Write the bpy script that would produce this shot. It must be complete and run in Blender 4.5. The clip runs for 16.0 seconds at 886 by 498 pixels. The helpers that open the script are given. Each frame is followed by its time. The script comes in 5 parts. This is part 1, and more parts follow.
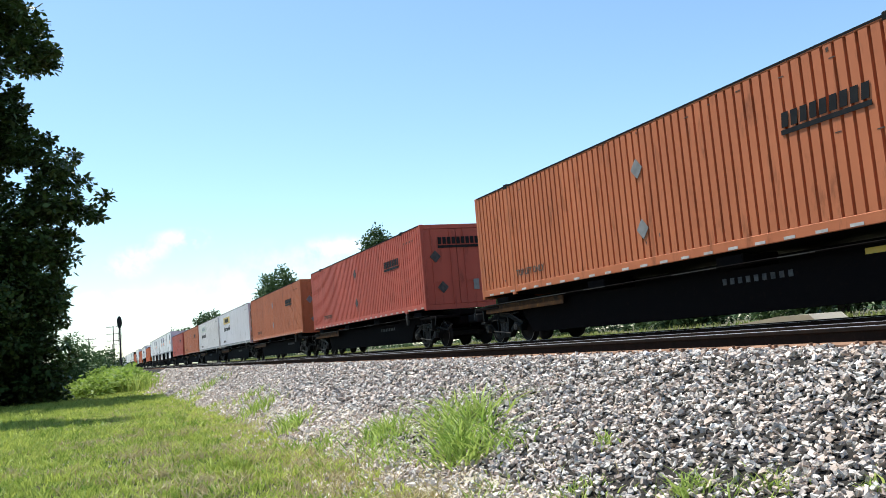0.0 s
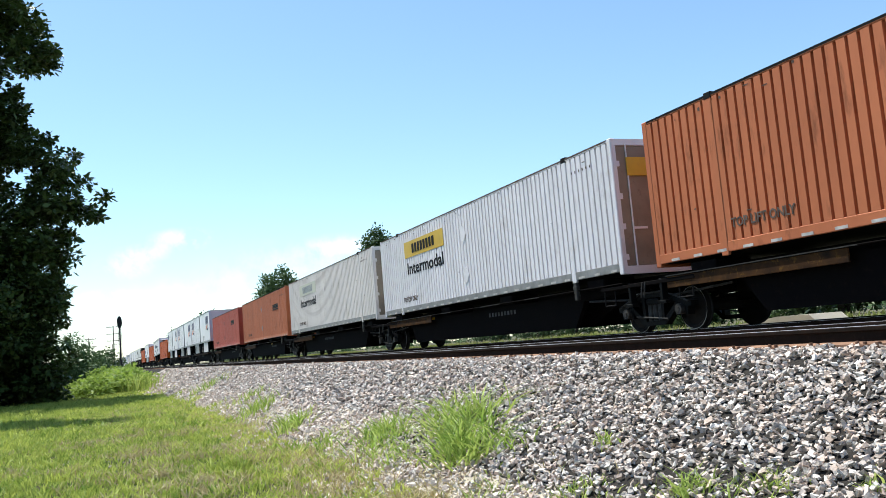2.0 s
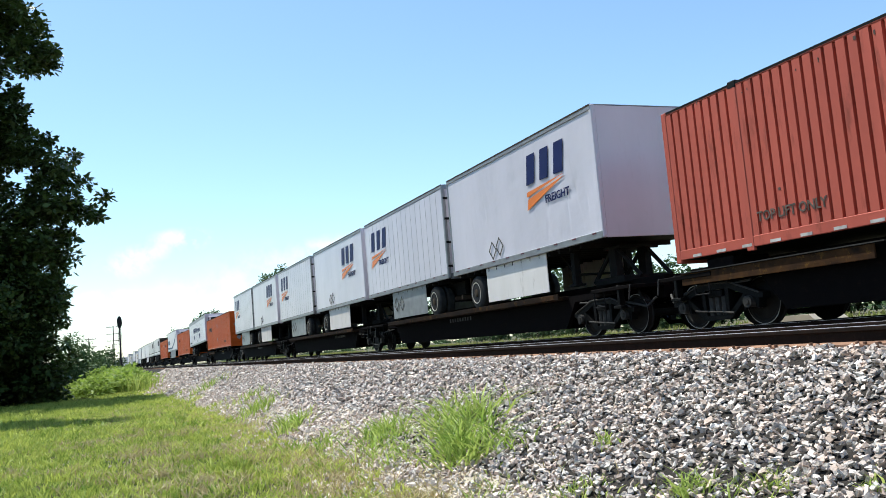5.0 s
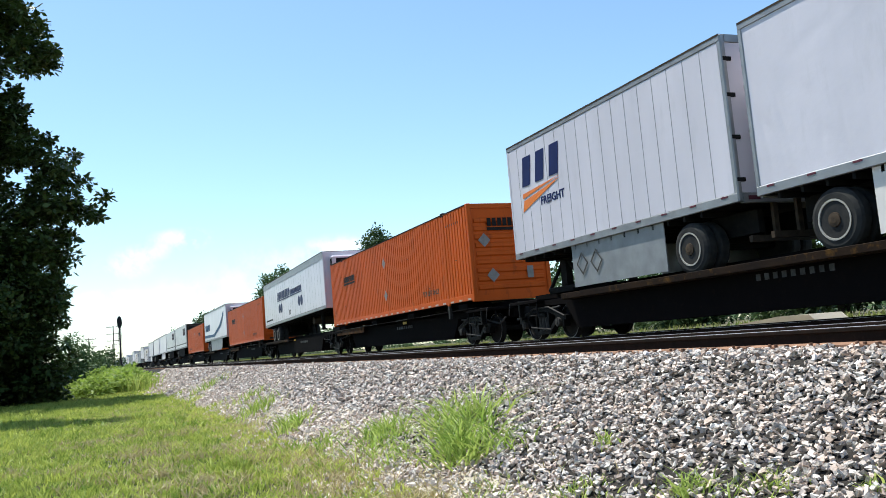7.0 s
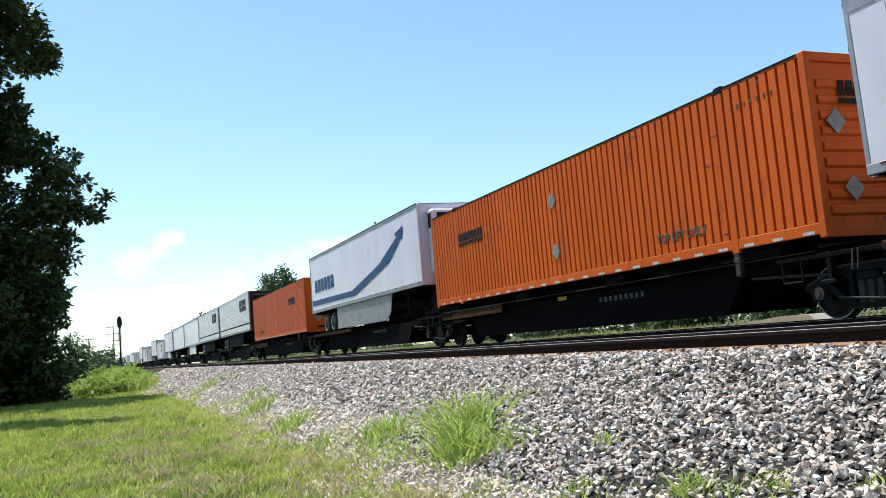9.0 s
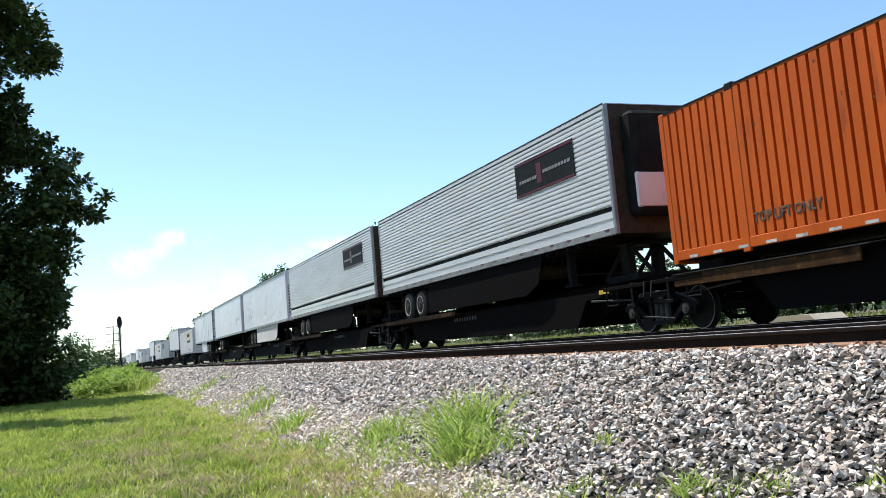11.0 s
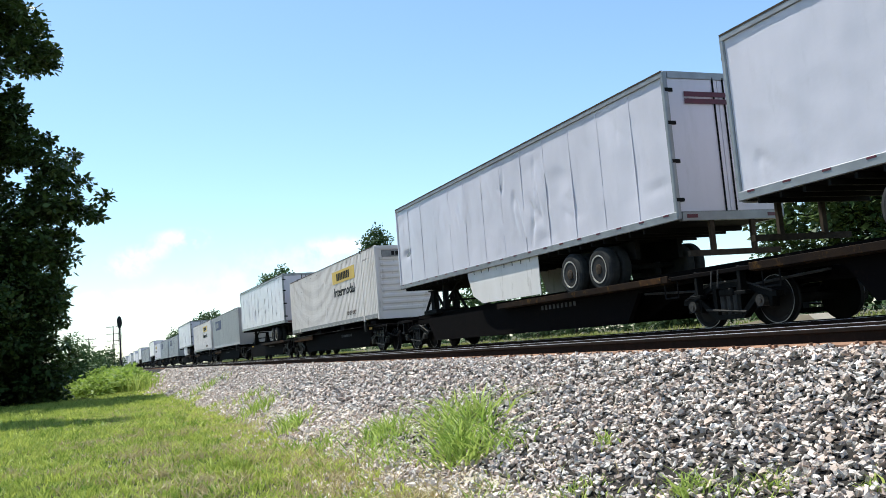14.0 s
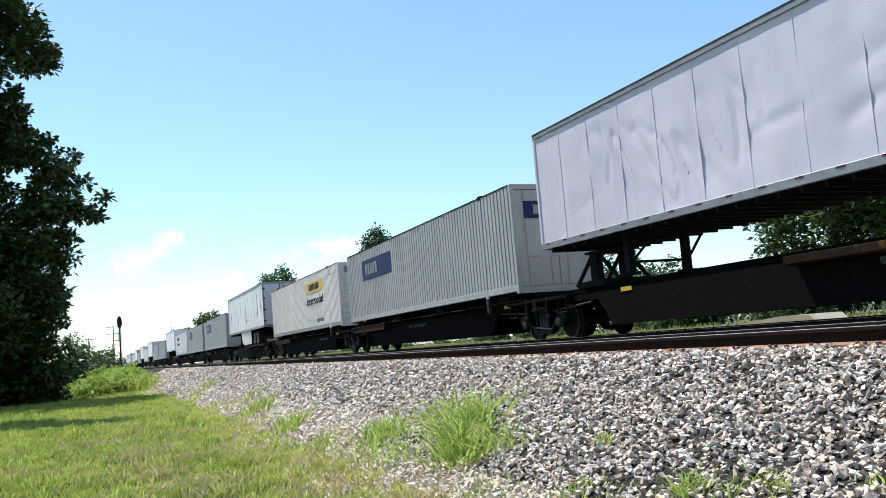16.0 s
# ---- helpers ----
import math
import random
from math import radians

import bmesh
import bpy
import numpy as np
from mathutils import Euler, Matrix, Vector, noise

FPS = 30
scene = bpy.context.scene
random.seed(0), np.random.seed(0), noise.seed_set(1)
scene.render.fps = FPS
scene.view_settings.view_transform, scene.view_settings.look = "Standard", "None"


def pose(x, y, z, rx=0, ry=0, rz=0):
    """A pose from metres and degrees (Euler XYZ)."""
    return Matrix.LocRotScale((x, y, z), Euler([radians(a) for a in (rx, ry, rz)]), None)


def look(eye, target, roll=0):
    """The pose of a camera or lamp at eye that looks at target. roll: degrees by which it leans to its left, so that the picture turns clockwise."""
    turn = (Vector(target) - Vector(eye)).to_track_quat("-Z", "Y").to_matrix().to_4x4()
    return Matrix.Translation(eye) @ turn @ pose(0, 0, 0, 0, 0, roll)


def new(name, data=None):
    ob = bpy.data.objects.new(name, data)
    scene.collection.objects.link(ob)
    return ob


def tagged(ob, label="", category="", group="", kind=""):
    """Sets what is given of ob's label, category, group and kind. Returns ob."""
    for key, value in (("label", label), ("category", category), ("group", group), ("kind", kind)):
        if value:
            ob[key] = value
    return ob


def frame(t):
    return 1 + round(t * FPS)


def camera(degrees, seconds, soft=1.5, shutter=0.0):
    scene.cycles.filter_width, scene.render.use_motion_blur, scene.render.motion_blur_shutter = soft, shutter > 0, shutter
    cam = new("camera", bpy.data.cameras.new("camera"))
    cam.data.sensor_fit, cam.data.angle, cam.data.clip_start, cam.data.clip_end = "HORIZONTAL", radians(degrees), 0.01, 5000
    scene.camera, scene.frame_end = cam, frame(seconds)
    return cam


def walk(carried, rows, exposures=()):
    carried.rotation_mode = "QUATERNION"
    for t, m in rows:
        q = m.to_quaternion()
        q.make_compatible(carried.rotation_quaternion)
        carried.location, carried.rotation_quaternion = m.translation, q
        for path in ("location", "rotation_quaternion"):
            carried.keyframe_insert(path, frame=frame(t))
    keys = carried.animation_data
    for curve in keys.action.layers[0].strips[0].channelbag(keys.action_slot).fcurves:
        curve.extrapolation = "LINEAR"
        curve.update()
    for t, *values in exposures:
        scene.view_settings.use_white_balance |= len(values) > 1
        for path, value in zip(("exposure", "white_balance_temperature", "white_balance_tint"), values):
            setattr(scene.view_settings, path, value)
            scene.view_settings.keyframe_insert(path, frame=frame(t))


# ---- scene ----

# Camera: hand-held height beside the line, 1.5 m over the lawn. X runs along the track, Y across it.
cam = camera(54.51, 16.0, 0.5)
EYE = Vector((0, 0, 1.5))
WAY = Vector((-0.92005, 0.37694, 0.10690))
walk(cam, [(0.0, look(EYE, EYE + WAY * 10, -4.82)), (16.0, look(EYE, EYE + WAY * 10, -4.82))],
     exposures=[(0.0, 0.66, 6300, 2.4), (16.0, 0.66, 6300, 2.4)])

# ---------------------------------------------------------------- world and sun
SUN_ELEV, SUN_AZ = radians(64), radians(242)      # azimuth clockwise from +Y
world = bpy.data.worlds.new("world")
scene.world = world
world.use_nodes = True
wn, wl = world.node_tree.nodes, world.node_tree.links
wn.clear()
w_out = wn.new("ShaderNodeOutputWorld")
w_bg = wn.new("ShaderNodeBackground")
sky = wn.new("ShaderNodeTexSky")
sky.sky_type, sky.sun_disc = "NISHITA", False
sky.sun_elevation, sky.sun_rotation = SUN_ELEV, SUN_AZ
sky.air_density, sky.dust_density, sky.ozone_density = 1.0, 0.35, 3.2
w_bg.inputs["Strength"].default_value = 0.131
# thin wisps of cloud low in the sky: direction, size along and across, strength
WISPS = [((-0.986, 0.091, 0.137), 0.036, 0.012, 0.9), ((-0.9911, 0.052, 0.124), 0.03, 0.010, 0.7), ((-0.9933, 0.034, 0.1102), 0.03, 0.014, 0.7), ((-0.9577, 0.2631, 0.1168), 0.05, 0.016, 0.7),
         ((-0.9968, 0.0127, 0.0789), 0.03, 0.008, 0.6), ((-0.9912, 0.1124, 0.0695), 0.10, 0.030, 0.35), ((-0.97, 0.20, 0.10), 0.09, 0.03, 0.3)]
w_tc = wn.new("ShaderNodeTexCoord")
w_noise = wn.new("ShaderNodeTexNoise")
w_noise.inputs["Scale"].default_value, w_noise.inputs["Detail"].default_value, w_noise.inputs["Roughness"].default_value = 34.0, 6.0, 0.6
wl.new(w_tc.outputs["Generated"], w_noise.inputs["Vector"])
w_ramp = wn.new("ShaderNodeMapRange")
w_ramp.inputs["From Min"].default_value, w_ramp.inputs["From Max"].default_value = 0.40, 0.66
wl.new(w_noise.outputs["Fac"], w_ramp.inputs["Value"])
w_color = sky.outputs["Color"]
for way, along, across, strength in WISPS:
    w_sub = wn.new("ShaderNodeVectorMath")
    w_sub.operation = "SUBTRACT"
    w_sub.inputs[1].default_value = way
    w_sc = wn.new("ShaderNodeVectorMath")
    w_sc.operation = "MULTIPLY"
    w_sc.inputs[1].default_value = (1 / along, 1 / along, 1 / across)
    w_len = wn.new("ShaderNodeVectorMath")
    w_len.operation = "LENGTH"
    w_fall = wn.new("ShaderNodeMapRange")
    w_fall.interpolation_type = "SMOOTHSTEP"
    w_fall.inputs["From Min"].default_value, w_fall.inputs["From Max"].default_value = 1.3, 0.0
    w_fall.inputs["To Max"].default_value = strength
    w_mul = wn.new("ShaderNodeMath")
    w_mul.operation = "MULTIPLY"
    w_mix = wn.new("ShaderNodeMix")
    w_mix.data_type = "RGBA"
    w_mix.inputs["B"].default_value = (7.6, 7.6, 7.8, 1)
    wl.new(w_tc.outputs["Generated"], w_sub.inputs[0])
    wl.new(w_sub.outputs["Vector"], w_sc.inputs[0])
    wl.new(w_sc.outputs["Vector"], w_len.inputs[0])
    wl.new(w_len.outputs["Value"], w_fall.inputs["Value"])
    wl.new(w_fall.outputs["Result"], w_mul.inputs[0])
    wl.new(w_ramp.outputs["Result"], w_mul.inputs[1])
    wl.new(w_mul.outputs["Value"], w_mix.inputs["Factor"])
    wl.new(w_color, w_mix.inputs["A"])
    w_color = w_mix.outputs["Result"]
wl.new(w_color, w_bg.inputs["Color"])
wl.new(w_bg.outputs["Background"], w_out.inputs["Surface"])

sun_data = bpy.data.lights.new("sun", "SUN")
sun_data.energy, sun_data.angle, sun_data.color = 5.0, radians(0.53), (1.0, 0.96, 0.9)
sun = new("sun", sun_data)
sun_dir = Vector((math.sin(SUN_AZ) * math.cos(SUN_ELEV), math.cos(SUN_AZ) * math.cos(SUN_ELEV), math.sin(SUN_ELEV)))
sun.matrix_world = look((0, 0, 30), Vector((0, 0, 30)) - sun_dir)


# ---------------------------------------------------------------- materials
def material(name, c1, c2, scale=6.0, rough=0.6, metal=0.0, bump=0.0, bump_scale=60.0, stain=None, stain_amount=0.0,
             stretch=(1, 1, 1), per_piece=0.0, per_island=0.0, see=0.0, gloss=0.5, tint=None):
    """Two base colours mixed by noise at two scales, an optional stain colour with a shape of its own, fine relief."""
    m = bpy.data.materials.new(name)
    m.use_nodes = True
    n, l = m.node_tree.nodes, m.node_tree.links
    b = n["Principled BSDF"]
    tc = n.new("ShaderNodeTexCoord")
    mp = n.new("ShaderNodeMapping")
    mp.inputs["Scale"].default_value = stretch
    l.new(tc.outputs["Object"], mp.inputs["Vector"])
    big = n.new("ShaderNodeTexNoise")
    big.inputs["Scale"].default_value, big.inputs["Detail"].default_value = scale, 6
    l.new(mp.outputs["Vector"], big.inputs["Vector"])
    rp = n.new("ShaderNodeMapRange")
    rp.inputs["From Min"].default_value, rp.inputs["From Max"].default_value = 0.3, 0.7
    l.new(big.outputs["Fac"], rp.inputs["Value"])
    fac = rp.outputs["Result"]
    if per_piece or per_island:
        info = n.new("ShaderNodeObjectInfo" if per_piece else "ShaderNodeNewGeometry")
        mx = n.new("ShaderNodeMix")
        mx.inputs["Factor"].default_value = per_piece or per_island
        l.new(fac, mx.inputs["A"])
        l.new(info.outputs["Random" if per_piece else "Random Per Island"], mx.inputs["B"])
        fac = mx.outputs["Result"]
    mix = n.new("ShaderNodeMix")
    mix.data_type = "RGBA"
    mix.inputs["A"].default_value, mix.inputs["B"].default_value = (*c1, 1), (*c2, 1)
    l.new(fac, mix.inputs["Factor"])
    col = mix.outputs["Result"]
    if tint:
        mul = n.new("ShaderNodeMath")
        mul.operation = "MULTIPLY"
        mul.inputs[1].default_value = 13.7
        fr = n.new("ShaderNodeMath")
        fr.operation = "FRACT"
        tm = n.new("ShaderNodeMix")
        tm.data_type, tm.blend_type = "RGBA", "MULTIPLY"
        tm.inputs["B"].default_value = (*tint, 1)
        l.new(info.outputs["Random" if per_piece else "Random Per Island"], mul.inputs[0])
        l.new(mul.outputs["Value"], fr.inputs[0])
        l.new(fr.outputs["Value"], tm.inputs["Factor"])
        l.new(col, tm.inputs["A"])
        col = tm.outputs["Result"]
    if stain:
        st = n.new("ShaderNodeTexNoise")
        st.inputs["Scale"].default_value, st.inputs["Detail"].default_value = scale * 2.7, 8
        st.inputs["Roughness"].default_value = 0.7
        l.new(mp.outputs["Vector"], st.inputs["Vector"])
        sr = n.new("ShaderNodeMapRange")
        sr.inputs["From Min"].default_value, sr.inputs["From Max"].default_value = 0.56, 0.75
        sr.inputs["To Max"].default_value = stain_amount
        l.new(st.outputs["Fac"], sr.inputs["Value"])
        m2 = n.new("ShaderNodeMix")
        m2.data_type = "RGBA"
        m2.inputs["B"].default_value = (*stain, 1)
        l.new(sr.outputs["Result"], m2.inputs["Factor"])
        l.new(col, m2.inputs["A"])
        col = m2.outputs["Result"]
    l.new(col, b.inputs["Base Color"])
    b.inputs["Roughness"].default_value, b.inputs["Metallic"].default_value = rough, metal
    b.inputs["Specular IOR Level"].default_value = gloss
    if bump:
        fine = n.new("ShaderNodeTexNoise")
        fine.inputs["Scale"].default_value, fine.inputs["Detail"].default_value = bump_scale, 4
        l.new(tc.outputs["Object"], fine.inputs["Vector"])
        bp = n.new("ShaderNodeBump")
        bp.inputs["Strength"].default_value, bp.inputs["Distance"].default_value = bump, 0.02
        l.new(fine.outputs["Fac"], bp.inputs["Height"])
        l.new(bp.outputs["Normal"], b.inputs["Normal"])
    if see:
        tr = n.new("ShaderNodeBsdfTranslucent")
        l.new(col, tr.inputs["Color"])
        add = n.new("ShaderNodeMixShader")
        add.inputs["Fac"].default_value = see
        l.new(b.outputs["BSDF"], add.inputs[1])
        l.new(tr.outputs["BSDF"], add.inputs[2])
        l.new(add.outputs["Shader"], n["Material Output"].inputs["Surface"])
    return m


STREAK = (1.0, 1.0, 0.25)
M = dict(
    orange=material("orange_paint", (0.56, 0.097, 0.008), (0.45, 0.077, 0.007), 1.1, 0.55, bump=0.10, bump_scale=9, stain=(0.13, 0.034, 0.012), stain_amount=0.75, stretch=STREAK, gloss=0.18),
    rust_orange=material("weathered_orange_paint", (0.52, 0.165, 0.072), (0.42, 0.130, 0.057), 1.1, 0.6, bump=0.12, bump_scale=9, stain=(0.12, 0.040, 0.018), stain_amount=0.85, stretch=STREAK, gloss=0.18),
    red=material("faded_red_paint", (0.50, 0.108, 0.072), (0.40, 0.086, 0.058), 1.1, 0.6, bump=0.12, bump_scale=9, stain=(0.11, 0.030, 0.020), stain_amount=0.8, stretch=STREAK, gloss=0.18),
    white=material("white_paint", (0.78, 0.735, 0.745), (0.68, 0.64, 0.65), 1.2, 0.5, bump=0.06, bump_scale=9, stain=(0.27, 0.22, 0.18), stain_amount=0.6, stretch=STREAK, gloss=0.3),
    cream=material("dirty_cream_paint", (0.76, 0.70, 0.66), (0.66, 0.60, 0.56), 1.2, 0.55, bump=0.06, bump_scale=9, stain=(0.22, 0.16, 0.10), stain_amount=0.7, stretch=STREAK, gloss=0.3),
    grime=material("grimy_door_paint", (0.30, 0.25, 0.19), (0.20, 0.16, 0.12), 1.5, 0.65, bump=0.1, bump_scale=9, stain=(0.09, 0.06, 0.045), stain_amount=0.8, gloss=0.2),
    grey=material("grey_container_paint", (0.40, 0.40, 0.39), (0.32, 0.32, 0.32), 1.2, 0.55, bump=0.06, bump_scale=9, stain=(0.14, 0.12, 0.10), stain_amount=0.5, stretch=STREAK, gloss=0.3),
    trailer=material("white_trailer_sheet", (0.655, 0.61, 0.66), (0.56, 0.525, 0.57), 0.9, 0.33, bump=0.35, bump_scale=2.0, stain=(0.36, 0.34, 0.33), stain_amount=0.25, stretch=STREAK),
    alloy=material("bare_aluminium", (0.74, 0.71, 0.70), (0.62, 0.595, 0.59), 1.5, 0.38, 0.25, bump=0.05, bump_scale=20, stain=(0.22, 0.20, 0.18), stain_amount=0.4, stretch=(0.2, 1, 1)),
    rail_trim=material("dull_aluminium_trim", (0.32, 0.32, 0.325), (0.23, 0.23, 0.235), 3, 0.45, 0.4, bump=0.05),
    black=material("black_frame_paint", (0.010, 0.010, 0.010), (0.018, 0.016, 0.015), 4, 0.7, bump=0.15, bump_scale=30, stain=(0.04, 0.028, 0.02), stain_amount=0.5, gloss=0.06),
    # brown paint taken almost to black: the shade under the loads is in it
    car=material("weathered_shade_brown_car_paint", (0.0065, 0.005, 0.0048), (0.005, 0.0042, 0.0042), 2.5, 0.8, bump=0.15, bump_scale=30, stain=(0.024, 0.012, 0.008), stain_amount=0.5, gloss=0.03),
    deck=material("worn_yellow_deck_edge", (0.075, 0.034, 0.012), (0.018, 0.011, 0.008), 3.2, 0.75, bump=0.15, stain=(0.22, 0.11, 0.02), stain_amount=0.8, gloss=0.06),
    yellow=material("yellow_panel", (0.62, 0.40, 0.03), (0.55, 0.34, 0.03), 3, 0.45, stain=(0.3, 0.2, 0.05), stain_amount=0.4),
    pale=material("faded_panel", (0.57, 0.55, 0.42), (0.50, 0.49, 0.42), 2, 0.55),
    ink=material("black_lettering", (0.010, 0.010, 0.011), (0.018, 0.018, 0.018), 6, 0.6, gloss=0.1),
    navy=material("navy_lettering", (0.008, 0.015, 0.085), (0.007, 0.012, 0.07), 5, 0.5, gloss=0.2),
    brand_orange=material("orange_lettering", (0.75, 0.20, 0.03), (0.70, 0.18, 0.03), 5, 0.4),
    blue=material("blue_stripe", (0.018, 0.065, 0.15), (0.015, 0.055, 0.13), 5, 0.5, gloss=0.2),
    placard=material("white_placard", (0.27, 0.26, 0.25), (0.15, 0.145, 0.14), 4, 0.5),
    reflector=material("white_reflective_tape", (0.62, 0.57, 0.52), (0.30, 0.27, 0.25), 6, 0.5),
    red_tape=material("red_reflector", (0.10, 0.007, 0.020), (0.07, 0.006, 0.015), 5, 0.4),
    tyre=material("tyre_rubber", (0.025, 0.025, 0.026), (0.045, 0.043, 0.04), 6, 0.85, bump=0.2, gloss=0.06),
    rim=material("dusty_wheel_rim", (0.42, 0.39, 0.34), (0.30, 0.27, 0.24), 6, 0.5, 0.2, bump=0.1),
    hub=material("greasy_hub", (0.07, 0.05, 0.035), (0.04, 0.03, 0.022), 8, 0.6, bump=0.2, gloss=0.06),
    steel=material("polished_rail_steel", (0.62, 0.60, 0.62), (0.50, 0.48, 0.50), 4, 0.5, 0.35),
    rust=material("rusty_rail_steel", (0.020, 0.012, 0.009), (0.013, 0.009, 0.007), 8, 0.85, 0.0, bump=0.2, stain=(0.05, 0.027, 0.018), stain_amount=0.6, gloss=0.06),
    plate=material("orange_rust", (0.33, 0.19, 0.125), (0.14, 0.075, 0.05), 3.5, 0.85, bump=0.3, stain=(0.30, 0.19, 0.13), stain_amount=0.5, gloss=0.1),
    stencil=material("dull_stencil_paint", (0.075, 0.07, 0.064), (0.022, 0.02, 0.019), 9, 0.7),
    # steel colour blackened to hold the shade beneath the cars
    truck=material("oily_shade_truck_steel", (0.006, 0.0056, 0.0052), (0.004, 0.004, 0.004), 7, 0.5, bump=0.3, bump_scale=40, stain=(0.02, 0.016, 0.013), stain_amount=0.5, gloss=0.08),
    wheel=material("dark_wheel_steel", (0.022, 0.020, 0.018), (0.014, 0.012, 0.011), 6, 0.65, 0.1, bump=0.15, gloss=0.06),
    tread=material("bright_wheel_tread", (0.3, 0.29, 0.28), (0.2, 0.19, 0.18), 6, 0.4, 0.8),
    tie=material("weathered_tie_wood", (0.09, 0.07, 0.055), (0.06, 0.048, 0.04), 5, 0.9, bump=0.4, stretch=(6, 1, 6), gloss=0.1),
    stone=material("crushed_granite", (0.27, 0.245, 0.225), (0.90, 0.83, 0.77), 9, 0.85, bump=0.5, bump_scale=70, per_island=0.75, stain=(0.20, 0.12, 0.09), stain_amount=0.35, gloss=0.1, tint=(0.82, 0.68, 0.60)),
    stone_piece=material("crushed_granite_piece", (0.27, 0.245, 0.225), (0.90, 0.83, 0.77), 9, 0.85, bump=0.5, bump_scale=70, per_piece=0.75, stain=(0.20, 0.12, 0.09), stain_amount=0.35, gloss=0.1, tint=(0.82, 0.68, 0.60)),
    # near-black base: the shade in the gaps between stones is painted here
    bed=material("shade_dark_ballast_bed", (0.036, 0.031, 0.027), (0.022, 0.019, 0.017), 14, 0.95, bump=0.9, bump_scale=30, stain=(0.09, 0.08, 0.07), stain_amount=0.5, gloss=0.1),
    # soil darkened so that its gaps show as shadows of the grass clumps
    soil=material("shade_dark_lawn_soil", (0.030, 0.036, 0.014), (0.075, 0.07, 0.034), 7.0, 0.95, bump=0.9, bump_scale=60, stain=(0.26, 0.22, 0.13), stain_amount=0.7, gloss=0.1),
    blade=material("grass_blade", (0.08, 0.185, 0.016), (0.66, 0.67, 0.16), 1.3, 0.55, per_island=0.55, see=0.38, gloss=0.15),
    tall_blade=material("tall_grass_blade", (0.15, 0.26, 0.03), (0.50, 0.55, 0.16), 0.8, 0.5, per_island=0.7, see=0.45, gloss=0.15),
    leaf=material("tree_leaf", (0.024, 0.047, 0.010), (0.078, 0.115, 0.030), 0.5, 0.42, per_island=0.7, see=0.09, gloss=0.22),
    leaf_light=material("weed_leaf", (0.16, 0.26, 0.035), (0.30, 0.37, 0.08), 0.4, 0.5, per_island=0.6, see=0.5, gloss=0.15),
    leaf_far=material("distant_leaf", (0.045, 0.085, 0.03), (0.08, 0.12, 0.045), 0.3, 0.6, per_island=0.6, see=0.2, gloss=0.15),
    bark=material("grey_brown_bark", (0.075, 0.058, 0.045), (0.05, 0.04, 0.032), 6, 0.9, bump=0.8, bump_scale=18, stretch=(1, 1, 0.2), gloss=0.1),
    pole=material("weathered_pole_wood", (0.16, 0.13, 0.10), (0.11, 0.09, 0.07), 4, 0.85, bump=0.3, stretch=(1, 1, 0.2)),
    concrete=material("pale_concrete", (0.46, 0.40, 0.31), (0.38, 0.33, 0.27), 2, 0.9, bump=0.3, bump_scale=20),
    verge=material("dry_verge", (0.15, 0.13, 0.09), (0.08, 0.085, 0.045), 0.9, 0.95, bump=0.6, bump_scale=8, stain=(0.22, 0.20, 0.15), stain_amount=0.4, gloss=0.1),
    runway=material("worn_wheel_runway", (0.026, 0.015, 0.009), (0.011, 0.008, 0.007), 1.6, 0.75, bump=0.15, stain=(0.15, 0.075, 0.016), stain_amount=0.75, gloss=0.05),
    # lighter dusty steel, which also paints the highlights on the truck frames
    dusty=material("dusty_highlight_truck_steel", (0.048, 0.043, 0.038), (0.018, 0.016, 0.014), 9, 0.6, bump=0.3, bump_scale=40, stain=(0.02, 0.015, 0.012), stain_amount=0.7, gloss=0.2),
    scuff=material("dark_scuff", (0.07, 0.05, 0.04), (0.16, 0.12, 0.10), 8, 0.8, gloss=0.05),
    toe=material("pale_gravel_dust", (0.48, 0.42, 0.33), (0.32, 0.275, 0.21), 5, 0.95, bump=0.9, bump_scale=45, stain=(0.12, 0.11, 0.06), stain_amount=0.6, gloss=0.1),
    straw=material("dry_straw_blade", (0.34, 0.27, 0.13), (0.50, 0.43, 0.24), 2, 0.7, per_island=0.7, see=0.25, gloss=0.1),
    weed=material("verge_weed_blade", (0.13, 0.19, 0.035), (0.38, 0.36, 0.13), 0.6, 0.55, per_island=0.6, see=0.35, gloss=0.1),
    signal_black=material("signal_black", (0.02, 0.02, 0.022), (0.03, 0.03, 0.03), 4, 0.5, gloss=0.1),
)


# ---------------------------------------------------------------- mesh helpers
def mesh_of(bm, mat):
    me = bpy.data.meshes.new("mesh")
    bm.normal_update()
    bm.to_mesh(me)
    bm.free()
    me.materials.append(mat)
    return me


def part(name, bm, mat, parent, label=""):
    ob = new(name, bm if isinstance(bm, bpy.types.Mesh) else mesh_of(bm, mat))
    ob.parent = parent
    return tagged(ob, label)


def thing(name, label, category, group="", m=None):
    ob = new(name)
    ob.empty_display_size = 0.2
    if m is not None:
        ob.matrix_basis = m
    return tagged(ob, label, category, group)


def box(bm, x0, x1, y0, y1, z0, z1, bevel=0.0):
    r = bmesh.ops.create_cube(bm, size=1.0, matrix=Matrix.Translation(((x0 + x1) / 2, (y0 + y1) / 2, (z0 + z1) / 2)) @ Matrix.Diagonal((abs(x1 - x0), abs(y1 - y0), abs(z1 - z0), 1)))
    if bevel:
        vs = set(r["verts"])
        es = [e for e in bm.edges if e.verts[0] in vs and e.verts[1] in vs]
        bmesh.ops.bevel(bm, geom=es, offset=bevel, segments=1, affect="EDGES")
    return bm


def boxes(*rows, bevel=0.0):
    bm = bmesh.new()
    for r in rows:
        box(bm, *r, bevel=bevel)
    return bm


